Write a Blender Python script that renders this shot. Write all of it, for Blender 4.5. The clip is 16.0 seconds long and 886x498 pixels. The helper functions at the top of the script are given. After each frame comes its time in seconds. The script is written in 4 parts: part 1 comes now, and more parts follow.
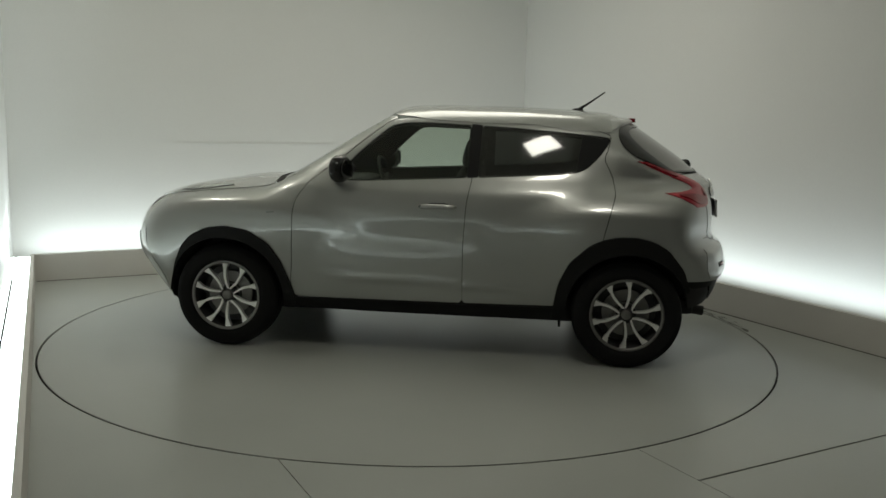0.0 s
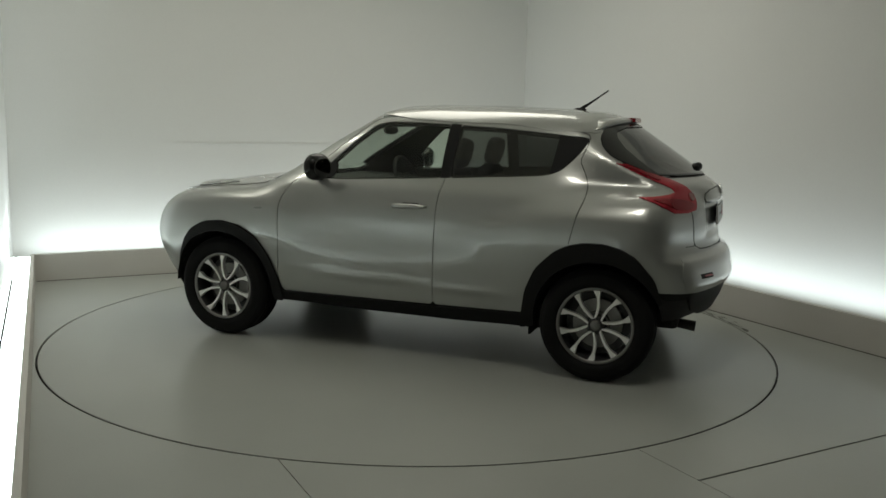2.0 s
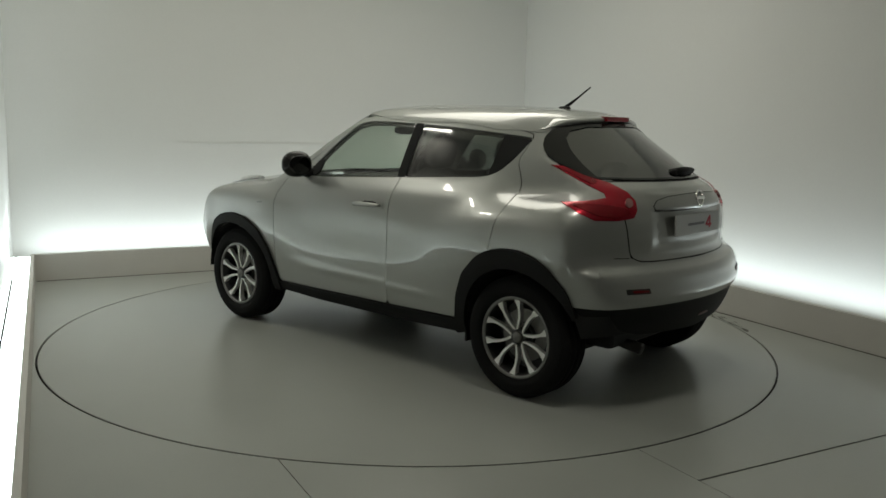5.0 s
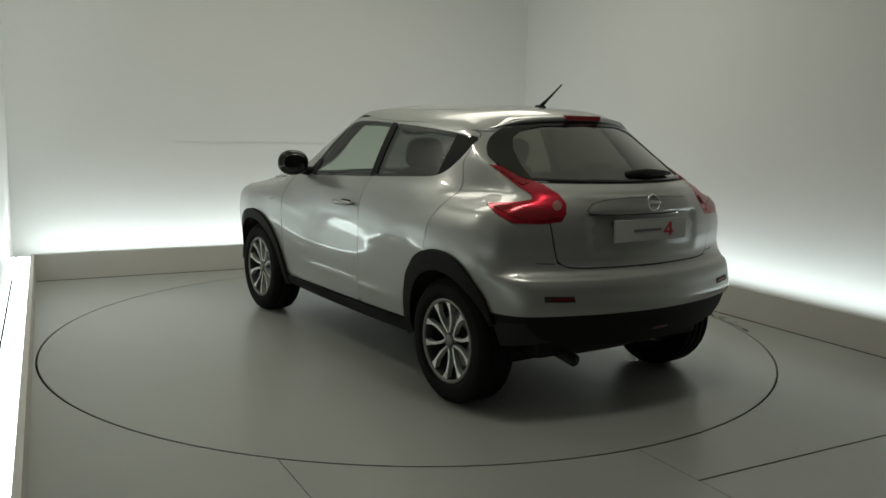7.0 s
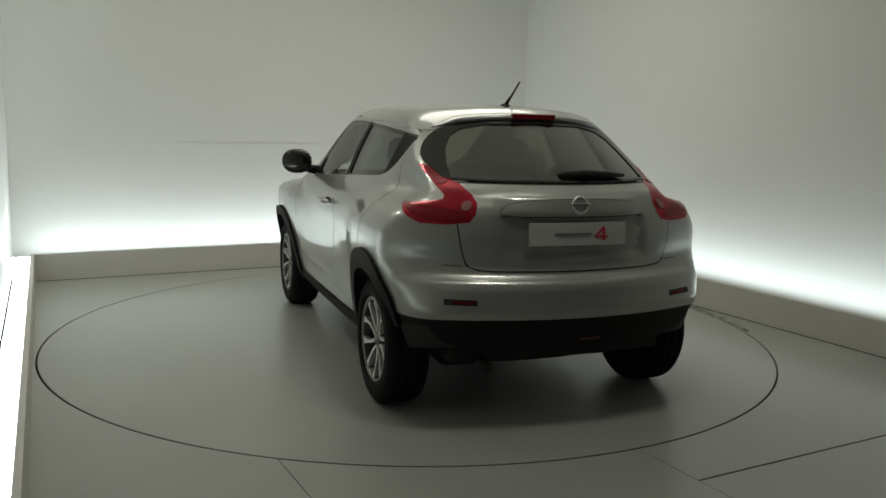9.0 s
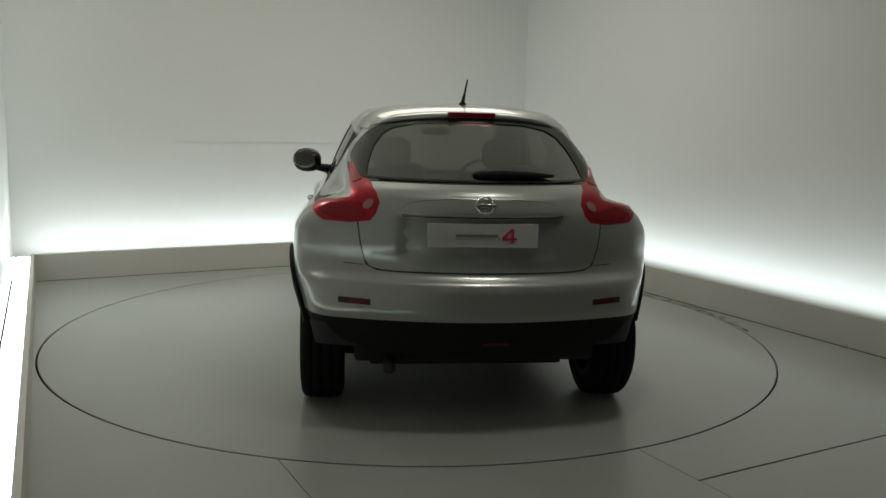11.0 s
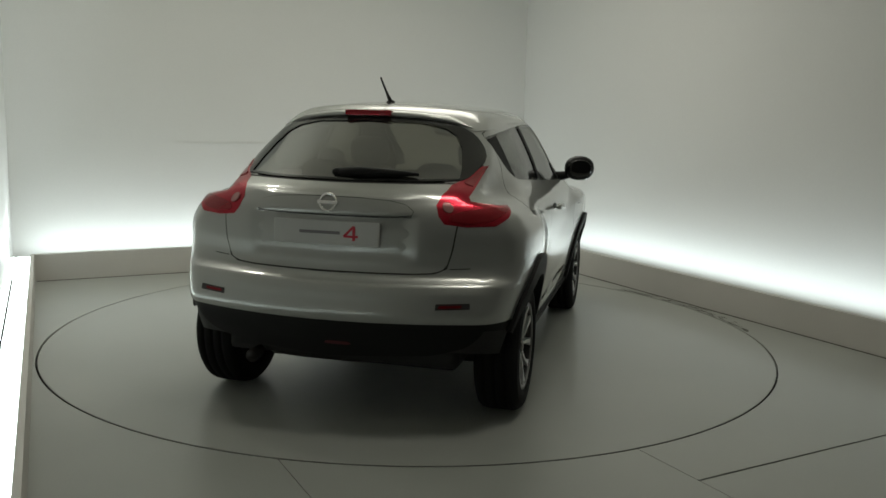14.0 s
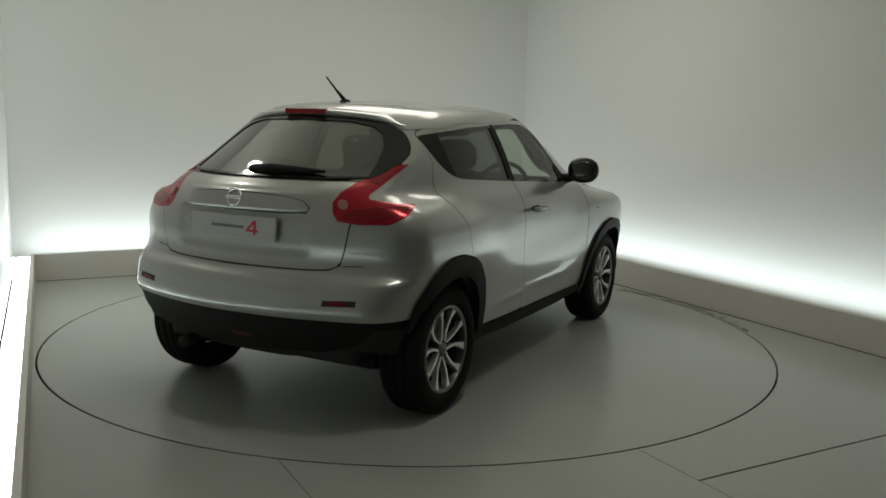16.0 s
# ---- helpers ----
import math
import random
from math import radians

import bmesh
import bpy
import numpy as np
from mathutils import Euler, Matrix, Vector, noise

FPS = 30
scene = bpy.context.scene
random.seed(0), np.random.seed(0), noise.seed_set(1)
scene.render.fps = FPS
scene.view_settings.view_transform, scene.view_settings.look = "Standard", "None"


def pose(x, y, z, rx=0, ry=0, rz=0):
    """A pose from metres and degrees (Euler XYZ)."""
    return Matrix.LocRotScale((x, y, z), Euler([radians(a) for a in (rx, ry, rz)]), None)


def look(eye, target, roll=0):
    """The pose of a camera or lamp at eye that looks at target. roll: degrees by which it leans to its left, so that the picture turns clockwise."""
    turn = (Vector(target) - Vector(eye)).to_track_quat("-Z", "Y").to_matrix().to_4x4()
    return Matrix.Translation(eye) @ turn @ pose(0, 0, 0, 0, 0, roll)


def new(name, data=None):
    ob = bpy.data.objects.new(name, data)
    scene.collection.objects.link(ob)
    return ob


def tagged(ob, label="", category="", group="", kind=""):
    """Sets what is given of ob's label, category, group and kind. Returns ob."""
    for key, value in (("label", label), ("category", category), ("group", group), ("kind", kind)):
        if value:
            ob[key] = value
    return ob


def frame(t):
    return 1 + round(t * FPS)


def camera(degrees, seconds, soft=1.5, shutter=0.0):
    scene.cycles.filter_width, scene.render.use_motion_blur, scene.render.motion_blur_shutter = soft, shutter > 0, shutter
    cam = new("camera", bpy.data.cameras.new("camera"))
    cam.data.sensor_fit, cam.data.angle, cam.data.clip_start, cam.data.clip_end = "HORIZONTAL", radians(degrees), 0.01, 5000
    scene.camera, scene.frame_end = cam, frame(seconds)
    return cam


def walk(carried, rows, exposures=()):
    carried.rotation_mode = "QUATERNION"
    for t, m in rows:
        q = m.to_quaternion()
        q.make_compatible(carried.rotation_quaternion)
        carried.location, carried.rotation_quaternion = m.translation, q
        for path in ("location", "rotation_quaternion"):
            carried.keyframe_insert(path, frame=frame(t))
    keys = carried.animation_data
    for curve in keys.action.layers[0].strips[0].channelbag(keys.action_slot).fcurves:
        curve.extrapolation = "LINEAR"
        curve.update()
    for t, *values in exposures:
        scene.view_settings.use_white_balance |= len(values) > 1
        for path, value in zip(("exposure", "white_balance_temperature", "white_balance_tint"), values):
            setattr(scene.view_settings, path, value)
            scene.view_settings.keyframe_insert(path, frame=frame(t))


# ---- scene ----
import mathutils.geometry as geo

# ---- camera: it stands still on a bracket at the side wall ----
cam = camera(55.0, 16.0, soft=1.6, shutter=0.0)
CAM = look((0.0, -5.918, 1.483), (0.0333, -4.9299, 1.3328), 1.46)
walk(cam, [(0.0, CAM), (16.0, CAM)], [(0.0, 0.0, 6500, 10), (16.0, 0.0, 6500, 10)])

# ---- the studio's own axes: turned against the camera's ----
ROOM = pose(0, 0, 0, 0, 0, 26.75)
PLINTH_H = 0.24
X_LEFT, X_RIGHT, Y_BACK, Y_FRONT = -2.45, 2.53, 2.79, -2.81
WALL_L, WALL_R, WALL_B, WALL_F = -2.43, 3.15, 3.40, -6.6
CEIL = 3.6
RING = 2.420

# ---- world and lights ----
world = bpy.data.worlds.new("studio_world")
world.use_nodes = True
world.node_tree.nodes["Background"].inputs[0].default_value = (0.5, 0.52, 0.5, 1)
world.node_tree.nodes["Background"].inputs[1].default_value = 0.02
scene.world = world


def strip_lamp(name, a, b, width, power, colour, up=True, spread=180):
    """A long area lamp between two points of the studio, shining up or down."""
    a, b = ROOM @ Vector(a), ROOM @ Vector(b)
    d = bpy.data.lights.new(name, "AREA")
    d.shape, d.size, d.size_y = "RECTANGLE", (b - a).length, width
    d.energy, d.color, d.spread = power, colour, radians(spread)
    ob = new(name, d)
    x = (b - a).normalized()
    z = Vector((0, 0, -1 if up else 1))
    y = z.cross(x)
    m = Matrix((x, y, z)).transposed().to_4x4()
    m.translation = (a + b) / 2
    ob.matrix_world = m
    return ob


COOL = (0.87, 0.985, 1.0)
WARM = (1.0, 0.965, 0.85)
strip_lamp("cove_lamp_back", (-2.3, 3.19, 0.10), (2.45, 3.19, 0.10), 0.08, 27.5, COOL)
strip_lamp("cove_lamp_right", (2.96, -3.0, 0.10), (2.96, 2.3, 0.10), 0.08, 25, COOL)
strip_lamp("cove_lamp_left", (-2.47, 1.2, 0.236), (-2.365, 2.95, 0.236), 0.06, 9, COOL, spread=72)
strip_lamp("ceiling_lamp_a", (-0.7, -2.5, 3.5), (-0.1, -2.5, 3.5), 0.45, 15, WARM, up=False)
strip_lamp("ceiling_lamp_b", (-2.25, 0.7, 3.5), (-2.25, 1.2, 3.5), 0.22, 11, WARM, up=False)
strip_lamp("ceiling_lamp_c", (-0.7, 0.75, 3.5), (1.9, 0.75, 3.5), 1.6, 39, WARM, up=False)


# ---- materials ----
def material(name, colour, rough=0.5, metal=0.0, grain=0.0, grain_scale=40.0, stain=0.0, stain_scale=2.0, bump=0.0,
             coat=0.0, coat_ior=1.5, spec=0.5, emit=None, power=0.0, trans=0.0, alpha=1.0, ior=1.45):
    """A principled material with fine grain, broad stains and a fine relief."""
    m = bpy.data.materials.new(name)
    m.use_nodes = True
    nt = m.node_tree
    b = nt.nodes["Principled BSDF"]
    b.inputs["Base Color"].default_value = (*colour, 1)
    b.inputs["Roughness"].default_value = rough
    b.inputs["Metallic"].default_value = metal
    b.inputs["Coat Weight"].default_value = coat
    b.inputs["Coat Roughness"].default_value = 0.03
    b.inputs["Coat IOR"].default_value = coat_ior
    b.inputs["Specular IOR Level"].default_value = spec
    b.inputs["Transmission Weight"].default_value = trans
    b.inputs["Alpha"].default_value = alpha
    b.inputs["IOR"].default_value = ior
    if emit:
        b.inputs["Emission Color"].default_value = (*emit, 1)
        b.inputs["Emission Strength"].default_value = power
    if grain or stain or bump:
        co = nt.nodes.new("ShaderNodeTexCoord")
        fine = nt.nodes.new("ShaderNodeTexNoise")
        fine.inputs["Scale"].default_value, fine.inputs["Detail"].default_value = grain_scale, 3
        wide = nt.nodes.new("ShaderNodeTexNoise")
        wide.inputs["Scale"].default_value, wide.inputs["Detail"].default_value = stain_scale, 4
        for n in (fine, wide):
            nt.links.new(co.outputs["Object"], n.inputs["Vector"])
        sums = []
        for n, amount in ((fine, grain), (wide, stain)):
            r = nt.nodes.new("ShaderNodeMapRange")
            r.inputs["From Min"].default_value, r.inputs["From Max"].default_value = 0.1, 0.9
            r.inputs["To Min"].default_value, r.inputs["To Max"].default_value = 1 - amount, 1 + amount
            nt.links.new(n.outputs["Fac"], r.inputs["Value"])
            sums.append(r)
        mul = nt.nodes.new("ShaderNodeMath")
        mul.operation = "MULTIPLY"
        nt.links.new(sums[0].outputs[0], mul.inputs[0])
        nt.links.new(sums[1].outputs[0], mul.inputs[1])
        mix = nt.nodes.new("ShaderNodeVectorMath")
        mix.operation = "SCALE"
        mix.inputs[0].default_value = colour
        nt.links.new(mul.outputs[0], mix.inputs["Scale"])
        nt.links.new(mix.outputs[0], b.inputs["Base Color"])
        rr = nt.nodes.new("ShaderNodeMath")
        rr.operation = "MULTIPLY"
        rr.inputs[1].default_value = rough
        nt.links.new(sums[1].outputs[0], rr.inputs[0])
        nt.links.new(rr.outputs[0], b.inputs["Roughness"])
        if bump:
            bp = nt.nodes.new("ShaderNodeBump")
            bp.inputs["Strength"].default_value, bp.inputs["Distance"].default_value = bump, 0.002
            nt.links.new(fine.outputs["Fac"], bp.inputs["Height"])
            nt.links.new(bp.outputs[0], b.inputs["Normal"])
    return m


M_WALL = material("matt_white_wall_paint", (0.62, 0.62, 0.6), 0.8, grain=0.02, grain_scale=60, stain=0.03, stain_scale=0.7, bump=0.1)
# cream stands in for warm overhead light on roof and shoulders
M_CEIL = material("warm_tinted_ceiling_paint", (0.80, 0.76, 0.65), 0.85, grain=0.02, grain_scale=60, stain=0.03, stain_scale=0.7)
# dark only so that the unseen front wall dims the car's reflections
M_DARKWALL = material("unseen_dark_wall_paint", (0.10, 0.10, 0.10), 0.8, grain=0.03, grain_scale=60, stain=0.05, stain_scale=0.8, bump=0.1)
M_FLOOR = material("grey_floor_paint", (0.350, 0.363, 0.338), 0.29, grain=0.03, grain_scale=90, stain=0.08, stain_scale=1.2, bump=0.06)
M_PLINTH = material("grey_plinth_paint", (0.54, 0.525, 0.49), 0.6, grain=0.02, grain_scale=70, stain=0.06, stain_scale=2.5, bump=0.05)
M_GAP = material("black_gap", (0.015, 0.015, 0.015), 0.8)
# floor dirt; also the shade painted in at the plinth feet
M_DIRT_SHADE = material("brown_dirt_and_shade", (0.10, 0.095, 0.08), 0.7, grain=0.3, grain_scale=30)
M_OPAL = material("opal_lamp_cover", (0.85, 0.88, 0.87), 0.5, emit=(0.86, 1.0, 0.97), power=4.3)


# ---- mesh helpers ----
def part(name, bm, mat, parent=None, label="", smooth=False):
    """Links a bmesh as one mesh object, under a thing or a part where one is given."""
    me = bpy.data.meshes.new(name)
    bm.to_mesh(me)
    bm.free()
    for m in mat if isinstance(mat, (list, tuple)) else [mat]:
        me.materials.append(m)
    if smooth:
        me.shade_smooth()
    ob = new(name, me)
    if parent is not None:
        ob.parent = parent
    if label:
        ob["label"] = label
    return ob


def box(bm, x0, x1, y0, y1, z0, z1, bevel=0.0, m=None):
    """A box with rounded edges, added to a bmesh."""
    r = bmesh.ops.create_cube(bm, size=1)
    vs = r["verts"]
    for v in vs:
        v.co = Vector(((x0 + x1) / 2 + v.co.x * (x1 - x0), (y0 + y1) / 2 + v.co.y * (y1 - y0), (z0 + z1) / 2 + v.co.z * (z1 - z0)))
    if bevel:
        es = list({e for v in vs for e in v.link_edges})
        r = bmesh.ops.bevel(bm, geom=es, offset=bevel, segments=2, affect="EDGES", profile=0.6)
        vs = list({v for f in r["faces"] for v in f.verts} | {v for v in vs if v.is_valid})
    if m is not None:
        bmesh.ops.transform(bm, matrix=m, verts=vs)
    return vs


def circle(r, n, cx=0.0, cy=0.0):
    return [(cx + r * math.cos(2 * math.pi * i / n), cy + r * math.sin(2 * math.pi * i / n)) for i in range(n)]


def slab(bm, outline, holes, z0, z1):
    """A flat plate of the given outline with holes through it, between two heights."""
    pts, edges = [], []
    for loop in (outline, *holes):
        k = len(pts)
        pts += [Vector(p) for p in loop]
        edges += [(k + i, k + (i + 1) % len(loop)) for i in range(len(loop))]
    v2, _, f2, *_ = geo.delaunay_2d_cdt(pts, edges, [], 2 if holes else 1, 1e-6)
    top = [bm.verts.new((p.x, p.y, z1)) for p in v2]
    low = [bm.verts.new((p.x, p.y, z0)) for p in v2]
    for f in f2:
        bm.faces.new([top[i] for i in f])
        bm.faces.new([low[i] for i in reversed(f)])
    for e in [e for e in bm.edges if len(e.link_faces) == 1 and abs(e.verts[0].co.z - z1) < 1e-5]:
        a, b = e.verts
        i, j = top.index(a), top.index(b)
        bm.faces.new((a, b, low[j], low[i]))
    bmesh.ops.recalc_face_normals(bm, faces=bm.faces)


# ---- the studio ----
def structure(name, bm, mat, label, category):
    bmesh.ops.transform(bm, matrix=ROOM, verts=bm.verts)
    return tagged(part(name, bm, mat), label, category, kind="structure")


def leaning(y):
    """The side plinth's inner face: it runs a little askew to the other two."""
    return -2.28 - 0.0617 * (Y_BACK - y)


def build_studio():
    bm = bmesh.new()
    slab(bm, [(-0.048, WALL_F - 0.2), (WALL_R + 0.2, WALL_F - 0.2), (WALL_R + 0.2, Y_FRONT - 0.012), (-0.048, Y_FRONT - 0.012)], [], -0.12, 0.0)
    structure("floor", bm, M_FLOOR, "grey painted floor beyond the platform's edge gap", "floor")
    seam = 0.004
    platform = tagged(new("platform_floor"), "grey painted platform boards round the turntable with thin joints", "floor", kind="structure")
    hole = RING + 0.013
    for a, b, y0, y1 in ((-3.3, -1.58, WALL_F - 0.2, 0.0), (-1.58, -0.05, WALL_F - 0.2, 0.0), (-0.05, WALL_R + 0.2, Y_FRONT, 0.0), (-3.3, WALL_R + 0.2, 0.0, WALL_B)):
        xs = [a + seam / 2, b - seam / 2]
        s = 1 if y1 > 0 else -1
        far = y1 if s > 0 else y0
        out = [(xs[0], far), (xs[1], far)]
        stops = sorted({xs[0], xs[1]} | {hole * math.sin(radians(q)) for q in np.linspace(-90, 90, 181) if xs[0] < hole * math.sin(radians(q)) < xs[1]}, reverse=True)
        out += [(x, s * math.sqrt(max(0.0, hole * hole - x * x))) for x in stops]
        keep = []
        for q in out:
            if not keep or (abs(q[0] - keep[-1][0]) + abs(q[1] - keep[-1][1])) > 1e-5:
                keep.append(q)
        bm = bmesh.new()
        slab(bm, keep, [], -0.06, 0.0)
        bmesh.ops.transform(bm, matrix=ROOM, verts=bm.verts)
        part("floor_panel", bm, M_FLOOR, platform)
    bm = bmesh.new()
    slab(bm, [(-3.3, Y_FRONT - 0.1), (WALL_R, Y_FRONT - 0.1), (WALL_R, WALL_B), (-3.3, WALL_B)], [], -0.2, -0.13)
    structure("pit_floor", bm, M_GAP, "black pit floor under the turntable gap", "floor")

    # low plinths with the lamp troughs behind them
    t = 0.03
    bm = bmesh.new()
    box(bm, -2.3, X_RIGHT + t, Y_BACK, Y_BACK + t, 0, PLINTH_H, 0.004)
    structure("plinth_back", bm, M_PLINTH, "low grey painted plinth hiding the cove lamps", "plinth")
    bm = bmesh.new()
    box(bm, X_RIGHT, X_RIGHT + t, -4.2, Y_BACK - 0.003, 0, PLINTH_H, 0.004)
    structure("plinth_right", bm, M_PLINTH, "low grey painted plinth hiding the cove lamps", "plinth")
    bm = bmesh.new()
    slab(bm, [(leaning(Y_BACK), Y_BACK - 0.002), (leaning(-4.2), -4.2), (leaning(-4.2) - t, -4.2), (leaning(Y_BACK) - t, Y_BACK - 0.002)], [], 0, PLINTH_H)
    structure("plinth_left", bm, M_PLINTH, "low grey painted plinth hiding the cove lamps", "plinth")

    # dark strips along the foot of the plinths: dirt, with joint shade in the colour
    bm = bmesh.new()
    box(bm, X_RIGHT - 0.009, X_RIGHT - 0.001, -4.2, Y_BACK - 0.012, 0.0, 0.005)
    structure("joint_right", bm, M_DIRT_SHADE, "dark dirty strip along the plinth foot, with its joint shadow", "trim")
    bm = bmesh.new()
    box(bm, -2.27, X_RIGHT - 0.012, Y_BACK - 0.007, Y_BACK - 0.001, 0.0, 0.004)
    structure("joint_back", bm, M_DIRT_SHADE, "dark dirty strip along the plinth foot, with its joint shadow", "trim")

    # opal covers over the side lamps, with a black joint between them
    def ledge(d0, d1, z0, z1, y0=Y_BACK - 0.01, y1=-4.2):
        bm = bmesh.new()
        slab(bm, [(leaning(y0) - d0, y0), (leaning(y1) - d0, y1), (leaning(y1) - d1, y1), (leaning(y0) - d1, y0)], [], z0, z1)
        return bm
    structure("lamp_cover_left", ledge(0.034, 0.136, 0.19, 0.226), M_OPAL, "glowing white opal lamp cover behind the plinth", "light")
    structure("lamp_cover_side", ledge(0.148, 0.178, 0.19, 0.226), M_OPAL, "glowing white opal lamp cover along the wall", "light")
    structure("lamp_joint", ledge(0.137, 0.147, 0.17, 0.232, 1.75, -4.2), M_GAP, "black joint between the opal lamp covers", "trim")

    # walls and ceiling
    bm = bmesh.new()
    box(bm, -3.4, WALL_R + 0.15, WALL_B, WALL_B + 0.15, -0.1, CEIL)
    structure("wall_back", bm, M_WALL, "matt off-white studio wall washed by cove light", "wall")
    bm = bmesh.new()
    box(bm, -0.95, 0.75, WALL_B - 0.0025, WALL_B - 0.0005, 1.178, 1.196, 0.0009)
    structure("trim_wall_joint", bm, M_WALL, "painted-over joint strip on the studio wall", "trim")
    bm = bmesh.new()
    box(bm, WALL_R, WALL_R + 0.15, WALL_F, WALL_B - 0.002, -0.1, CEIL)
    structure("wall_right", bm, M_WALL, "matt off-white studio wall washed by cove light", "wall")
    bm = bmesh.new()
    wl = lambda y: WALL_L - 0.0617 * (WALL_B - y)
    slab(bm, [(wl(WALL_B), WALL_B - 0.002), (wl(WALL_F), WALL_F), (wl(WALL_F) - 0.15, WALL_F), (wl(WALL_B) - 0.15, WALL_B - 0.002)], [], -0.1, CEIL)
    structure("wall_left", bm, M_WALL, "matt off-white studio wall washed by cove light", "wall")
    # added wall behind the camera, never in view; its dark colour dulls reflections
    bm = bmesh.new()
    box(bm, -3.4, WALL_R + 0.15, WALL_F - 0.15, WALL_F - 0.002, -0.1, CEIL)
    structure("wall_front_unseen", bm, M_DARKWALL, "unseen dark wall added behind the camera to darken the car's reflections", "wall")
    # ceiling out of view; warm light is put into its colour
    bm = bmesh.new()
    box(bm, -3.5, WALL_R + 0.2, WALL_F - 0.2, WALL_B + 0.2, CEIL + 0.002, CEIL + 0.1)
    structure("ceiling", bm, M_CEIL, "unseen studio ceiling, tinted cream to warm the car's reflections", "ceiling")


def build_scuffs():
    """Dark dirt and scuff marks where the turntable's rim comes close to the side plinth."""
    rng = random.Random(7)
    bm = bmesh.new()
    for k in range(90):
        r = 2.44 + abs(rng.gauss(0, 0.035))
        q = radians(rng.uniform(-24, 14))
        span, wide = rng.uniform(0.01, 0.05), rng.uniform(0.002, 0.007)
        turn = rng.gauss(0, 0.12)
        pts = []
        for i in range(5):
            u = i / 4 - 0.5
            pts.append((r + u * span * turn, q + u * span, wide * (1 - 3.2 * u * u)))
        loop = [((ra + h) * math.cos(g), (ra + h) * math.sin(g)) for ra, g, h in pts] + [((ra - h) * math.cos(g), (ra - h) * math.sin(g)) for ra, g, h in reversed(pts)]
        if max(x for x, _ in loop) < X_RIGHT - 0.015:
            top = [bm.verts.new((x, y, 0.0008 + 0.00002 * k)) for x, y in loop]
            bm.faces.new(top)
    bmesh.ops.recalc_face_normals(bm, faces=bm.faces)
    bmesh.ops.transform(bm, matrix=ROOM, verts=bm.verts)
    tagged(part("floor_dirt", bm, M_DIRT_SHADE), "thin dark scuff marks on the floor by the plinth", "dirt", kind="stuff")


def build_turntable():
    bm = bmesh.new()
    slab(bm, circle(RING, 256), [], -0.05, 0.0)
    table_top = part("turntable", bm, M_FLOOR)
    bm = bmesh.new()
    slab(bm, circle(RING + 0.0035, 256), [], -0.10, -0.004)
    part("edge_band", bm, M_GAP, table_top, "black rubber band round the turntable's edge")
    return tagged(table_top, "round grey painted turntable flush with the platform floor", "turntable")


build_studio()
build_scuffs()
turntable = build_turntable()


# ---- the car's skin as one smooth closed form: x forward, y to its left, z up ----
def table(v, pairs):
    """A smooth curve through (place, value) pairs."""
    xs = np.array([q[0] for q in pairs], float)
    ys = np.array([q[1] for q in pairs], float)
    v = np.clip(v, xs[0], xs[-1])
    i = np.clip(np.searchsorted(xs, v) - 1, 0, len(xs) - 2)
    h = np.diff(xs)
    d = np.diff(ys) / h
    m = np.zeros(len(xs))
    m[1:-1] = (d[:-1] * h[1:] + d[1:] * h[:-1]) / (h[:-1] + h[1:])
    m[0], m[-1] = d[0], d[-1]
    s = (v - xs[i]) / h[i]
    return ((2 * s**3 - 3 * s**2 + 1) * ys[i] + (s**3 - 2 * s**2 + s) * h[i] * m[i]
            + (-2 * s**3 + 3 * s**2) * ys[i + 1] + (s**3 - s**2) * h[i] * m[i + 1])


def smax(a, b, k):
    h = np.clip(0.5 + 0.5 * (a - b) / k, 0, 1)
    return b + (a - b) * h + k * h * (1 - h)


def step(v, a, b):
    s = np.clip((v - a) / (b - a), 0, 1)
    return s * s * (3 - 2 * s)


SIDE = [(0.15, 0.74), (0.26, 0.785), (0.34, 0.818), (0.42, 0.831), (0.52, 0.838), (0.60, 0.841), (0.70, 0.844), (0.80, 0.846),
        (0.90, 0.844), (0.98, 0.834), (1.05, 0.812), (1.095, 0.784), (1.13, 0.762), (1.25, 0.712), (1.40, 0.640), (1.50, 0.585), (1.65, 0.50)]
SIDE_REAR = SIDE[:10] + [(1.05, 0.812), (1.08, 0.770), (1.105, 0.700), (1.14, 0.682), (1.18, 0.697)] + SIDE[13:]
REAR = [(0.14, -1.72), (0.24, -1.79), (0.33, -1.845), (0.45, -1.905), (0.55, -1.940), (0.57, -1.952), (0.655, -1.946), (0.705, -1.934), (0.73, -1.918), (0.75, -1.884), (0.775, -1.870),
        (0.90, -1.866), (1.0, -1.857), (1.09, -1.834), (1.145, -1.804), (1.18, -1.750), (1.26, -1.648), (1.36, -1.502), (1.46, -1.352), (1.52, -1.262), (1.65, -1.07)]
WRAP = [(0.2, 0.30), (0.7, 0.30), (0.80, 0.33), (1.08, 0.42), (1.25, 0.74), (1.45, 0.85), (1.6, 0.9)]
NOSE = [(0.14, 1.75), (0.25, 1.86), (0.36, 1.95), (0.50, 2.05), (0.62, 2.105), (0.75, 2.09), (0.88, 2.015), (0.98, 1.89), (1.06, 1.70), (1.15, 1.45)]
TOP = [(-2.1, 1.10), (-1.6, 1.40), (-1.35, 1.522), (-1.18, 1.548), (-0.96, 1.567), (-0.69, 1.578), (-0.30, 1.583), (0.05, 1.579), (0.24, 1.556), (0.36, 1.49),
       (0.52, 1.40), (0.72, 1.275), (0.92, 1.15), (1.03, 1.09), (1.15, 1.068), (1.35, 1.05), (1.55, 1.022), (1.75, 0.985), (1.95, 0.92), (2.15, 0.80)]


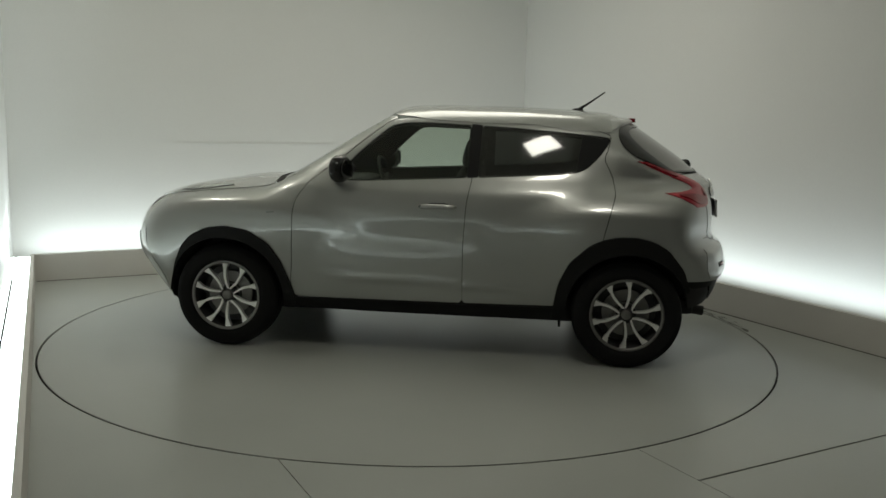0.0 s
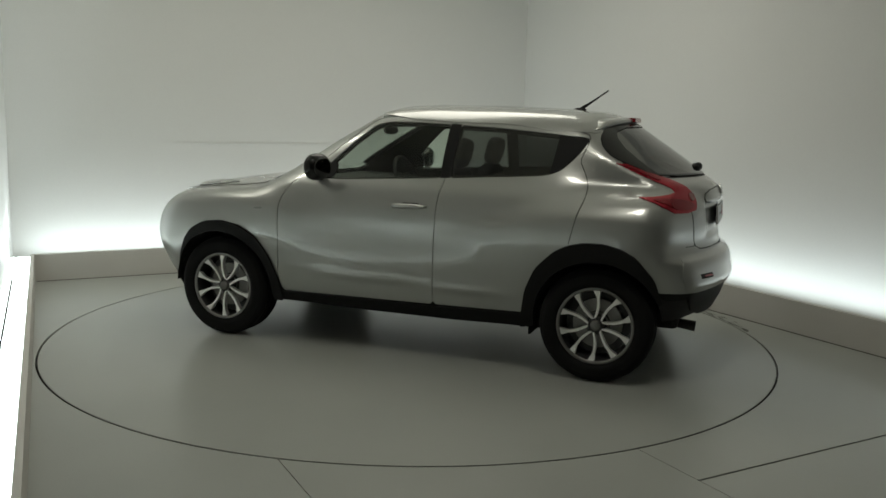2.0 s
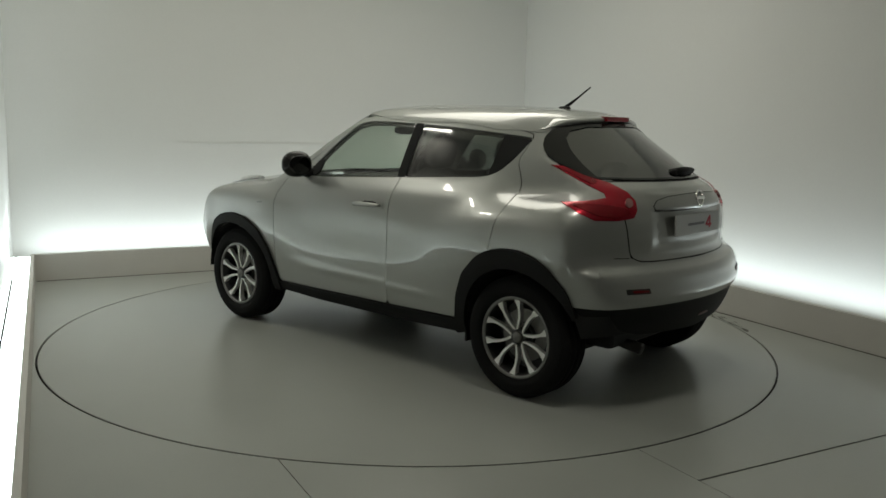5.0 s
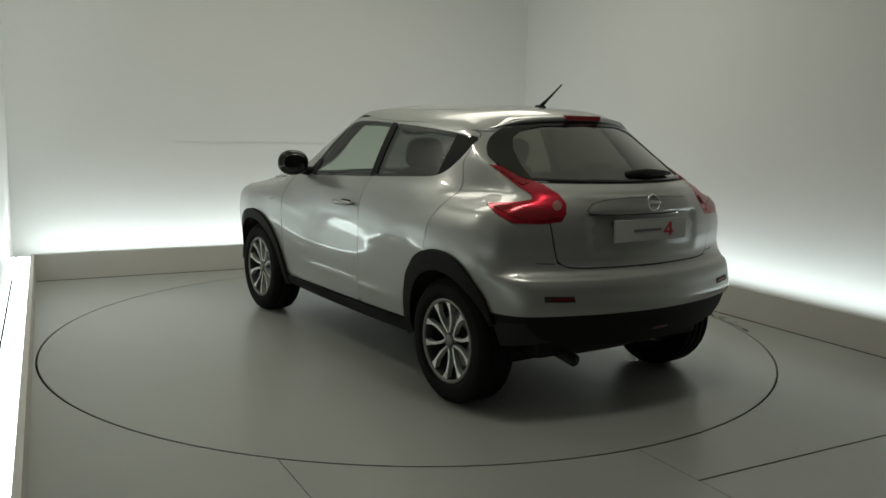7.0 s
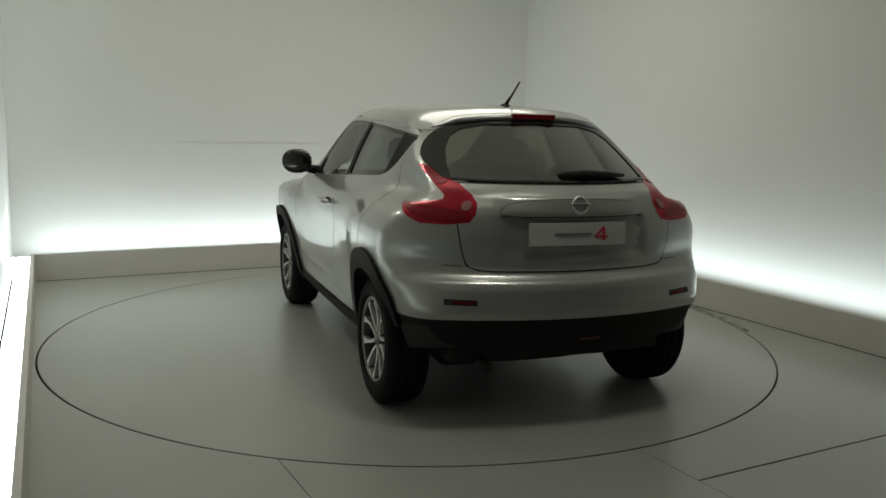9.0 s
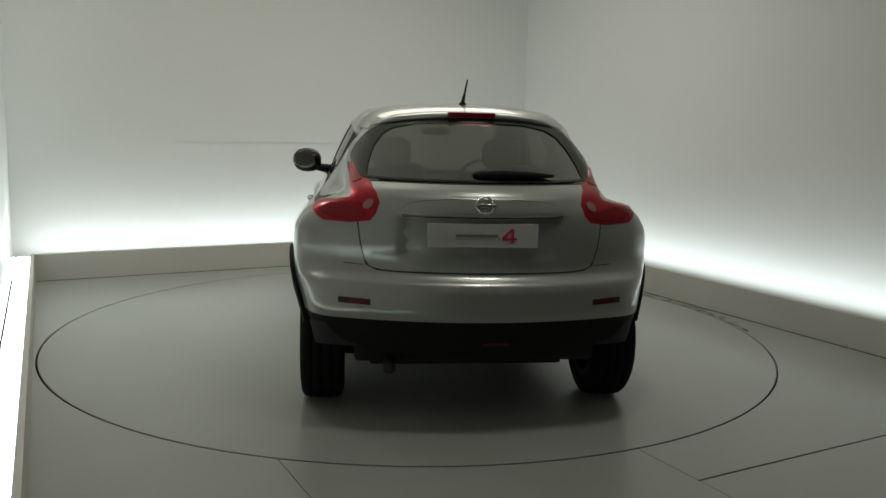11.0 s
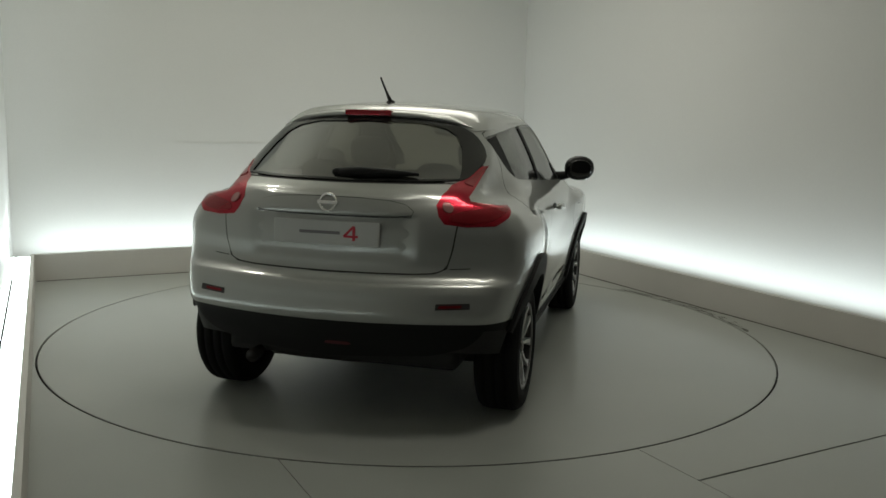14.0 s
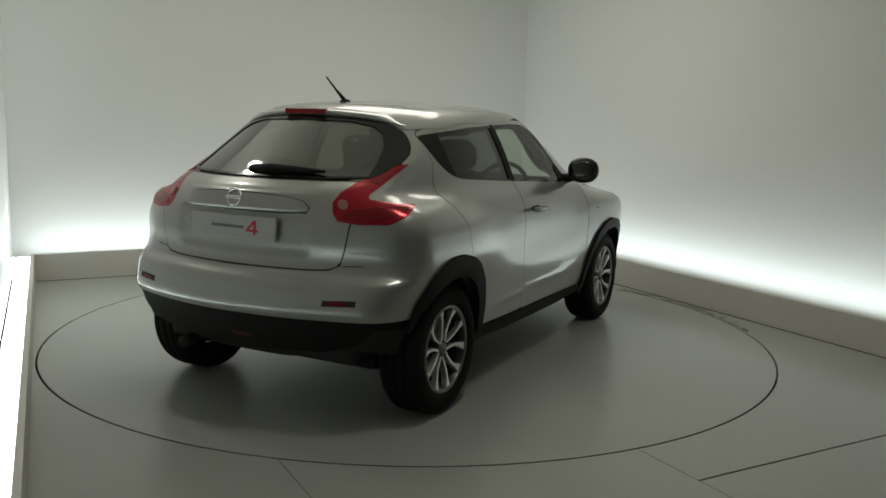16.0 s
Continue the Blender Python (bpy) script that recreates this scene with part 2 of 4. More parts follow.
def half_width(x, z):
    w = table(z, SIDE)
    w = w + (table(z, SIDE_REAR) - w) * step(-x, 0.95, 1.4)
    # haunches over the wheels: upright below, with a shelf that turns in sharply at the crest line
    crest_r = 1.035 - 0.30 * np.clip(x + 1.20, 0, 1) ** 2
    crest_f = 1.010 - 0.30 * np.clip(1.20 - x, 0, 1) ** 2
    w = w + 0.066 * np.exp(-(np.abs(x + 1.25) / 0.52) ** 2.6) * step(z, 0.30, 0.80) * (1 - step(z, crest_r - 0.10, crest_r + 0.06))
    w = w + 0.060 * np.exp(-(np.abs(x - 1.27) / 0.50) ** 2.6) * step(z, 0.30, 0.80) * (1 - step(z, crest_f - 0.085, crest_f + 0.06))
    high = step(z, 1.04, 1.26)
    w = w - high * (0.07 * step(-x, 0.55, 1.45) + 0.03 * step(x, 0.2, 0.9))
    # waisted doors with a raised crease above the sill
    w = w - 0.010 * np.exp(-((x - 0.05) / 0.62) ** 2 - ((z - 0.76) / 0.12) ** 2)
    rise = z - 0.475 - 0.035 * x
    w = w + 0.006 * np.exp(-(rise / np.where(rise > 0, 0.026, 0.018)) ** 2) * step(x, -0.85, -0.45) * step(-x, -0.85, -0.45)
    w = w - 0.05 * step(x, 1.35, 2.05) - (0.035 + 0.045 * (1 - step(z, 0.72, 0.80))) * step(-x, 1.45, 1.9)
    return w


def skin(x, y, z):
    """Below zero inside the car, above zero outside."""
    a = np.abs(y)
    d = a - half_width(x, z)
    sunk = step(0.43 - a, 0.0, 0.09) * step(z, 0.815, 0.87) * step(1.04 - z, 0.0, 0.012)
    grip = step(0.42 - a, 0.0, 0.12) * step(z, 1.035, 1.045) * step(1.135 - z, 0.0, 0.02)
    d = smax(d, table(z, REAR) + table(z, WRAP) * a * a + 0.014 * sunk - 0.012 * grip - x, 0.09)
    d = smax(d, x - table(z, NOSE) + 0.42 * a * a, 0.12)
    crown = 0.17 - 0.07 * step(x, 0.7, 1.2)
    d = smax(d, (z - table(x, TOP) + crown * a * a) * (1 - 0.25 * step(x, 0.3, 0.5) * step(-x, -1.05, -0.9)), 0.085)
    return d


def land(origin, way, reach=3.0, steps=140):
    """Where rays from outside first meet the skin; rows of points."""
    o, w = np.asarray(origin, float), np.asarray(way, float)
    lo = np.zeros(len(o))
    hi = np.full(len(o), reach)
    found = np.zeros(len(o), bool)
    prev = np.zeros(len(o))
    for k in range(1, steps + 1):
        t = np.full(len(o), reach * k / steps)
        p = o + w * t[:, None]
        inside = (skin(p[:, 0], p[:, 1], p[:, 2]) < 0) & ~found
        lo[inside], hi[inside] = prev[inside], t[inside]
        found |= inside
        prev = t
    for _ in range(24):
        mid = (lo + hi) / 2
        p = o + w * mid[:, None]
        inside = skin(p[:, 0], p[:, 1], p[:, 2]) < 0
        hi = np.where(inside, mid, hi)
        lo = np.where(inside, lo, mid)
    return o + w * hi[:, None], found


def outward(p):
    e = 2e-3
    g = np.stack([skin(*(p + e * d).T) - skin(*(p - e * d).T) for d in np.eye(3)], axis=1)
    return g / np.maximum(np.linalg.norm(g, axis=1), 1e-9)[:, None]


S45 = math.sqrt(0.5)
M_PAINT = material("silver_metallic_paint", (0.330, 0.338, 0.325), 0.33, metal=0.55, grain=0.05, grain_scale=900, coat=1.0, coat_ior=1.58)
M_BLACK = material("black_textured_plastic", (0.009, 0.009, 0.009), 0.62, spec=0.2, grain=0.1, grain_scale=300, bump=0.15)
# inner metal and joints; also the painted shade under grip and handles
M_SEAM_SHADE = material("dark_inner_metal_and_shade", (0.012, 0.012, 0.012), 0.7)
M_TYRE = material("tyre_rubber", (0.010, 0.010, 0.010), 0.8, spec=0.15, grain=0.12, grain_scale=120, bump=0.2)
M_ALLOY = material("machined_alloy", (0.80, 0.80, 0.79), 0.36, metal=0.7, grain=0.03, grain_scale=200)
M_RIMDARK = material("dark_wheel_paint", (0.03, 0.03, 0.032), 0.4, metal=0.4, coat=0.3)
M_STEEL = material("brake_steel", (0.20, 0.195, 0.19), 0.4, metal=0.9, grain=0.1, grain_scale=60)
M_DULLSTEEL = material("sooty_steel", (0.045, 0.042, 0.04), 0.6, metal=0.8, grain=0.15, grain_scale=50)
M_CHROME = material("chrome", (0.8, 0.8, 0.8), 0.12, metal=1.0)
M_MIRROR = material("dark_mirror_glass", (0.10, 0.10, 0.10), 0.06, metal=1.0)
M_GLOSSBLACK = material("gloss_black", (0.008, 0.008, 0.008), 0.2)
M_RED = material("red_lamp_lens", (0.38, 0.007, 0.024), 0.22, metal=0.7, coat=0.4)
M_REDDEEP = material("dark_red_lens", (0.24, 0.006, 0.014), 0.22, metal=0.55, coat=0.4)
M_FOG = material("smoked_red_lens", (0.07, 0.004, 0.008), 0.3)
M_CLEARLAMP = material("clear_lamp_reflector", (0.34, 0.16, 0.155), 0.2, metal=0.5, coat=0.6)
M_HEADLAMP = material("clear_headlamp", (0.55, 0.57, 0.57), 0.12, metal=0.6, coat=1.0)
M_PLATE = material("white_plate", (0.42, 0.42, 0.41), 0.35, stain=0.05, stain_scale=8)
M_GREYINK = material("grey_print", (0.16, 0.15, 0.16), 0.5)
M_REDINK = material("red_print", (0.45, 0.03, 0.05), 0.5)
M_LINING = material("pale_roof_lining", (0.42, 0.40, 0.36), 0.9, grain=0.05, grain_scale=200)
M_CLOTH = material("dark_seat_cloth", (0.035, 0.035, 0.037), 0.9, grain=0.2, grain_scale=250, bump=0.3)


def glass(name, tint, gloss=0.05):
    """Thin tinted glass: clear straight through, glossy towards grazing angles."""
    m = bpy.data.materials.new(name)
    m.use_nodes = True
    nt = m.node_tree
    nt.nodes.remove(nt.nodes["Principled BSDF"])
    clear, shine = nt.nodes.new("ShaderNodeBsdfTransparent"), nt.nodes.new("ShaderNodeBsdfGlossy")
    clear.inputs[0].default_value = (*tint, 1)
    shine.inputs["Roughness"].default_value = 0.07
    facing, mix = nt.nodes.new("ShaderNodeLayerWeight"), nt.nodes.new("ShaderNodeMixShader")
    power, share = nt.nodes.new("ShaderNodeMath"), nt.nodes.new("ShaderNodeMath")
    power.operation, power.inputs[1].default_value = "POWER", 4.0
    share.operation, share.inputs[1].default_value, share.inputs[2].default_value = "MULTIPLY_ADD", 0.85, gloss
    facing.inputs[0].default_value = 0.5
    nt.links.new(facing.outputs["Facing"], power.inputs[0])
    nt.links.new(power.outputs[0], share.inputs[0])
    nt.links.new(share.outputs[0], mix.inputs[0])
    nt.links.new(clear.outputs[0], mix.inputs[1])
    nt.links.new(shine.outputs[0], mix.inputs[2])
    nt.links.new(mix.outputs[0], nt.nodes["Material Output"].inputs[0])
    return m


M_GLASS = glass("clear_green_glass", (0.72, 0.78, 0.72))
M_TINT = glass("privacy_glass", (0.16, 0.17, 0.16), 0.08)
M_REARGLASS = glass("tinted_rear_glass", (0.14, 0.125, 0.10), 0.21)


def within(pts, loop):
    """Which points lie inside a closed outline."""
    x, y = pts[:, 0], pts[:, 1]
    odd = np.zeros(len(pts), bool)
    n = len(loop)
    for i in range(n):
        (x0, y0), (x1, y1) = loop[i], loop[(i + 1) % n]
        if y0 != y1:
            odd ^= ((y0 > y) != (y1 > y)) & (x < (x1 - x0) * (y - y0) / (y1 - y0) + x0)
    return odd


def rounded(loop, times=2):
    """Cuts the corners of an outline until it runs smoothly."""
    for k in range(times):
        out = []
        for i, a in enumerate(loop):
            b = loop[(i + 1) % len(loop)]
            s = min(0.25, (0.018, 0.007, 0.003)[k] / max(1e-6, math.hypot(b[0] - a[0], b[1] - a[1])))
            out += [(a[0] * (1 - s) + b[0] * s, a[1] * (1 - s) + b[1] * s), (a[0] * s + b[0] * (1 - s), a[1] * s + b[1] * (1 - s))]
        loop = out
    return loop


def fine(loop, gap):
    out = []
    for i, a in enumerate(loop):
        b = loop[(i + 1) % len(loop)]
        n = max(1, math.ceil(math.hypot(b[0] - a[0], b[1] - a[1]) / gap))
        out += [(a[0] + (b[0] - a[0]) * k / n, a[1] + (b[1] - a[1]) * k / n) for k in range(n)]
    return out


def shrunk(loop, d):
    """An outline drawn in by d; a negative d draws it out."""
    area = sum(a[0] * b[1] - b[0] * a[1] for a, b in zip(loop, loop[1:] + loop[:1]))
    s = d if area > 0 else -d
    out = []
    for i, q in enumerate(loop):
        a, b = loop[i - 1], loop[(i + 1) % len(loop)]
        t = Vector((b[0] - a[0], b[1] - a[1]))
        t = t.normalized() if t.length > 1e-9 else Vector((1, 0))
        out.append((q[0] - t.y * s, q[1] + t.x * s))
    return out


def shot(view, ab):
    """Rays for a way of looking at the car: from its side, its back, its nose, its top or a rear corner."""
    a, b = ab[:, 0], ab[:, 1]
    o, one = np.zeros(len(a)), np.ones(len(a))
    if view == "side":
        return np.stack([a, 1.3 * one, b], 1), np.array([0, -1.0, 0]) * one[:, None]
    if view == "back":
        return np.stack([-2.6 * one, a, b], 1), np.array([1.0, 0, 0]) * one[:, None]
    if view == "nose":
        return np.stack([2.6 * one, a, b], 1), np.array([-1.0, 0, 0]) * one[:, None]
    if view == "top":
        return np.stack([a, b, 1.9 * one], 1), np.array([0, 0, -1.0]) * one[:, None]
    w = np.array([S45, -S45, 0])
    return np.stack([a * S45, a * S45, b], 1) - 2.6 * w, w * one[:, None]


def panel(name, view, outline, mat, parent, label="", holes=(), off=0.0, depth=0.008, gap=0.035, inset=0.0025, soft=1, flip=False, bulge=0.0):
    """A sheet of the car's skin within an outline, with turned-in edges. flip: the same on the other side of the car."""
    loop = fine(rounded(shrunk(outline, inset), soft) if soft else shrunk(outline, inset), gap)
    cuts = [fine(h, gap) for h in holes]
    pts, edges = [], []
    for lp in (loop, *cuts):
        k = len(pts)
        pts += [Vector(q) for q in lp]
        edges += [(k + i, k + (i + 1) % len(lp)) for i in range(len(lp))]
    ring = np.array(loop)
    lo, hi = ring.min(0), ring.max(0)
    rows = []
    nb = max(1, int((hi[1] - lo[1]) / (gap * 0.87)))
    for j in range(1, nb):
        z = lo[1] + (hi[1] - lo[1]) * j / nb
        for i in range(int((hi[0] - lo[0]) / gap) + 1):
            rows.append((lo[0] + (i + 0.5 * (j % 2)) * gap, z))
    if rows:
        g = np.array(rows)
        g = g[within(g, loop)]
        near = np.array([q for lp in (loop, *cuts) for q in lp])
        if len(g):
            dist = np.sqrt(((g[:, None, :] - near[None]) ** 2).sum(2)).min(1)
            pts += [Vector(q) for q in g[dist > gap * 0.45]]
    v2, _, f2, *_ = geo.delaunay_2d_cdt(pts, edges, [], 0, 1e-5)
    ab = np.array([(v.x, v.y) for v in v2])
    tri = np.array([f for f in f2 if len(f) == 3])
    mid = ab[tri].mean(1)
    keep = within(mid, loop)
    for h in cuts:
        keep &= ~within(mid, h)
    origin, way = shot(view, ab)
    p, found = land(origin, way)
    keep &= found[tri].all(1)
    tri = tri[keep]
    n = outward(p)
    rise = np.full(len(p), off)
    if bulge:
        edge = np.array(loop)
        dist = np.sqrt(((ab[:, None, :] - edge[None]) ** 2).sum(2)).min(1)
        rise = rise + bulge * np.sqrt(np.clip(dist / 0.04, 0, 1))
    p = p + n * rise[:, None]
    used = np.unique(tri)
    new_id = {int(v): i for i, v in enumerate(used)}
    verts = [tuple(p[v]) for v in used]
    norms = [tuple(n[v]) for v in used]
    faces = []
    for f in tri:
        a, b, c = p[f]
        f = f if np.dot(np.cross(b - a, c - a), n[f].mean(0)) > 0 else f[::-1]
        faces.append([new_id[int(v)] for v in f])
    count = {}
    for f in faces:
        for i in range(3):
            count[(f[i], f[(i + 1) % 3])] = 1
    rim = [(a, b) for a, b in count if (b, a) not in count]
    for a, b in rim:
        pa, pb, na, nb_ = (np.array(q) for q in (verts[a], verts[b], norms[a], norms[b]))
        k = len(verts)
        side = np.cross(pb - pa, na)
        side = side / max(np.linalg.norm(side), 1e-9)
        verts += [tuple(pa), tuple(pb), tuple(pb - nb_ * depth), tuple(pa - na * depth)]
        norms += [tuple(side)] * 4
        faces.append([k + 1, k, k + 3, k + 2])
    if flip:
        verts = [(x, -y, z) for x, y, z in verts]
        norms = [(x, -y, z) for x, y, z in norms]
        faces = [f[::-1] for f in faces]
    me = bpy.data.meshes.new(name)
    me.from_pydata(verts, [], faces)
    me.materials.append(mat)
    me.shade_smooth()
    me.normals_split_custom_set_from_vertices(norms)
    ob = new(name, me)
    ob.parent = parent
    if label:
        ob["label"] = label
    return ob


def lathe(bm, profile, n=64):
    """Turns a profile of (radius, y) round the y axis."""
    rings = [[bm.verts.new((r * math.cos(2 * math.pi * i / n), y, r * math.sin(2 * math.pi * i / n))) for i in range(n)] for r, y in profile]
    for a, b in zip(rings, rings[1:]):
        for i in range(n):
            bm.faces.new((a[i], a[(i + 1) % n], b[(i + 1) % n], b[i]))
    bmesh.ops.recalc_face_normals(bm, faces=bm.faces)


def tube(bm, pts, radii, n=12):
    """A round rod along points, with its own radius at each."""
    rings = []
    for i, q in enumerate(pts):
        q = Vector(q)
        d = (Vector(pts[min(i + 1, len(pts) - 1)]) - Vector(pts[max(i - 1, 0)])).normalized()
        u = d.orthogonal().normalized()
        w = d.cross(u)
        rings.append([bm.verts.new(q + (u * math.cos(2 * math.pi * k / n) + w * math.sin(2 * math.pi * k / n)) * radii[i]) for k in range(n)])
    for a, b in zip(rings, rings[1:]):
        for k in range(n):
            bm.faces.new((a[k], a[(k + 1) % n], b[(k + 1) % n], b[k]))
    bm.faces.new(rings[0][::-1])
    bm.faces.new(rings[-1])
    bmesh.ops.recalc_face_normals(bm, faces=bm.faces)


def blob(bm, c, r, m=None, power=0.75):
    """A rounded cushion-like solid with half sizes r."""
    vs = bmesh.ops.create_uvsphere(bm, u_segments=24, v_segments=14, radius=1)["verts"]
    for v in vs:
        q = Vector([math.copysign(abs(k) ** power, k) for k in v.co])
        q = Vector((q.x * r[0], q.y * r[1], q.z * r[2]))
        v.co = (m @ q if m is not None else q) + Vector(c)


# ---- outlines of the car's panels; side views in (x, z) ----
DLO_FRONT = [(0.60, 1.092), (0.40, 1.092), (-0.262, 1.129), (-0.272, 1.456), (-0.05, 1.464), (0.14, 1.463), (0.19, 1.453), (0.245, 1.44), (0.33, 1.367), (0.41, 1.294), (0.50, 1.205)]
DLO_REAR = [(-0.318, 1.132), (-0.60, 1.151), (-0.87, 1.168), (-0.94, 1.18), (-0.995, 1.207), (-1.04, 1.25), (-1.077, 1.291), (-1.115, 1.345), (-1.137, 1.393), (-1.10, 1.402), (-0.863, 1.422), (-0.60, 1.442), (-0.330, 1.454)]
ARCH_F = [(1.655, 0.30), (1.64, 0.405), (1.605, 0.535), (1.55, 0.65), (1.48, 0.725), (1.374, 0.776), (1.246, 0.790), (1.10, 0.765), (0.98, 0.69), (0.90, 0.575), (0.85, 0.45), (0.82, 0.35), (0.81, 0.27)]
ARCH_R = [(-0.80, 0.27), (-0.818, 0.367), (-0.842, 0.511), (-0.904, 0.647), (-1.019, 0.757), (-1.10, 0.797), (-1.19, 0.818), (-1.30, 0.820), (-1.40, 0.797), (-1.485, 0.750), (-1.585, 0.629), (-1.620, 0.525), (-1.632, 0.490)]


def arc(cx, cz, r, a0, a1, n=20):
    return [(cx + r * math.cos(radians(a0 + (a1 - a0) * i / n)), cz + r * math.sin(radians(a0 + (a1 - a0) * i / n))) for i in range(n + 1)]


WELL_F = [(1.265 + 0.37, 0.1)] + arc(1.265, 0.345, 0.372, 0, 180) + [(1.265 - 0.37, 0.1)]
WELL_R = [(-1.265 + 0.37, 0.1)] + arc(-1.265, 0.345, 0.372, 0, 180) + [(-1.265 - 0.37, 0.1)]
FRONT_DOOR = [(-0.253, 0.352), (0.815, 0.340), (0.846, 0.43), (0.832, 0.56), (0.830, 0.66), (0.826, 0.84), (0.820, 0.92), (0.805, 0.98), (0.744, 1.067), (0.669, 1.136),
              (0.55, 1.225), (0.445, 1.318), (0.26, 1.467), (0.20, 1.487), (0.10, 1.492), (-0.296, 1.484), (-0.290, 1.13), (-0.264, 0.98), (-0.25, 0.73)]
REAR_DOOR = [(-0.253, 0.352), (-0.25, 0.73), (-0.264, 0.98), (-0.290, 1.13), (-0.296, 1.484), (-0.60, 1.474), (-0.863, 1.455), (-1.06, 1.437), (-1.14, 1.41), (-1.12, 1.33), (-1.095, 1.265), (-1.14, 1.18),
             (-1.157, 1.13), (-1.166, 1.062), (-1.14, 0.979), (-1.105, 0.83), (-1.09, 0.75), (-0.95, 0.60), (-0.86, 0.45), (-0.84, 0.363)]
QUARTER = [(-1.06, 1.437), (-1.14, 1.41), (-1.12, 1.33), (-1.095, 1.265), (-1.14, 1.18), (-1.157, 1.13), (-1.166, 1.062), (-1.14, 0.979), (-1.105, 0.83), (-1.09, 0.76), (-1.30, 0.70), (-1.50, 0.60), (-1.60, 0.552),
           (-1.80, 0.552), (-1.86, 0.70), (-1.89, 0.76), (-1.885, 0.86), (-1.85, 0.98), (-1.80, 1.06), (-1.71, 1.14), (-1.60, 1.188), (-1.46, 1.225), (-1.33, 1.258), (-1.295, 1.33), (-1.255, 1.41), (-1.21, 1.455), (-1.16, 1.488), (-1.05, 1.478)]
FENDER = [(0.822, 0.33), (0.846, 0.43), (0.832, 0.56), (0.830, 0.66), (0.826, 0.84), (0.820, 0.92), (0.805, 0.98), (0.744, 1.067), (0.70, 1.105), (0.85, 1.118), (0.98, 1.075), (1.2, 1.052), (1.4, 1.03), (1.6, 0.995), (1.75, 0.95),
          (1.87, 0.86), (1.93, 0.74), (1.92, 0.56), (1.84, 0.42), (1.74, 0.32), (1.60, 0.34), (1.50, 0.60), (1.30, 0.72), (1.05, 0.66), (0.90, 0.45)]
A_PILLAR = [(0.66, 1.142), (0.55, 1.227), (0.445, 1.320), (0.26, 1.469), (0.20, 1.489), (0.26, 1.515), (0.36, 1.46), (0.52, 1.37), (0.72, 1.245), (0.90, 1.13), (0.80, 1.09), (0.72, 1.09)]
LAMP = [(-0.466, 1.258), (-0.53, 1.256), (-0.632, 1.212), (-0.76, 1.176), (-0.843, 1.134), (-0.884, 1.09), (-0.888, 1.04), (-0.866, 1.002), (-0.772, 0.990), (-0.64, 0.994), (-0.56, 1.03), (-0.486, 1.079),
        (-0.57, 1.087), (-0.66, 1.097), (-0.715, 1.107), (-0.710, 1.124), (-0.62, 1.170), (-0.53, 1.220)]


def mirrored(pts):
    return pts + [(-y, z) for y, z in reversed(pts)]


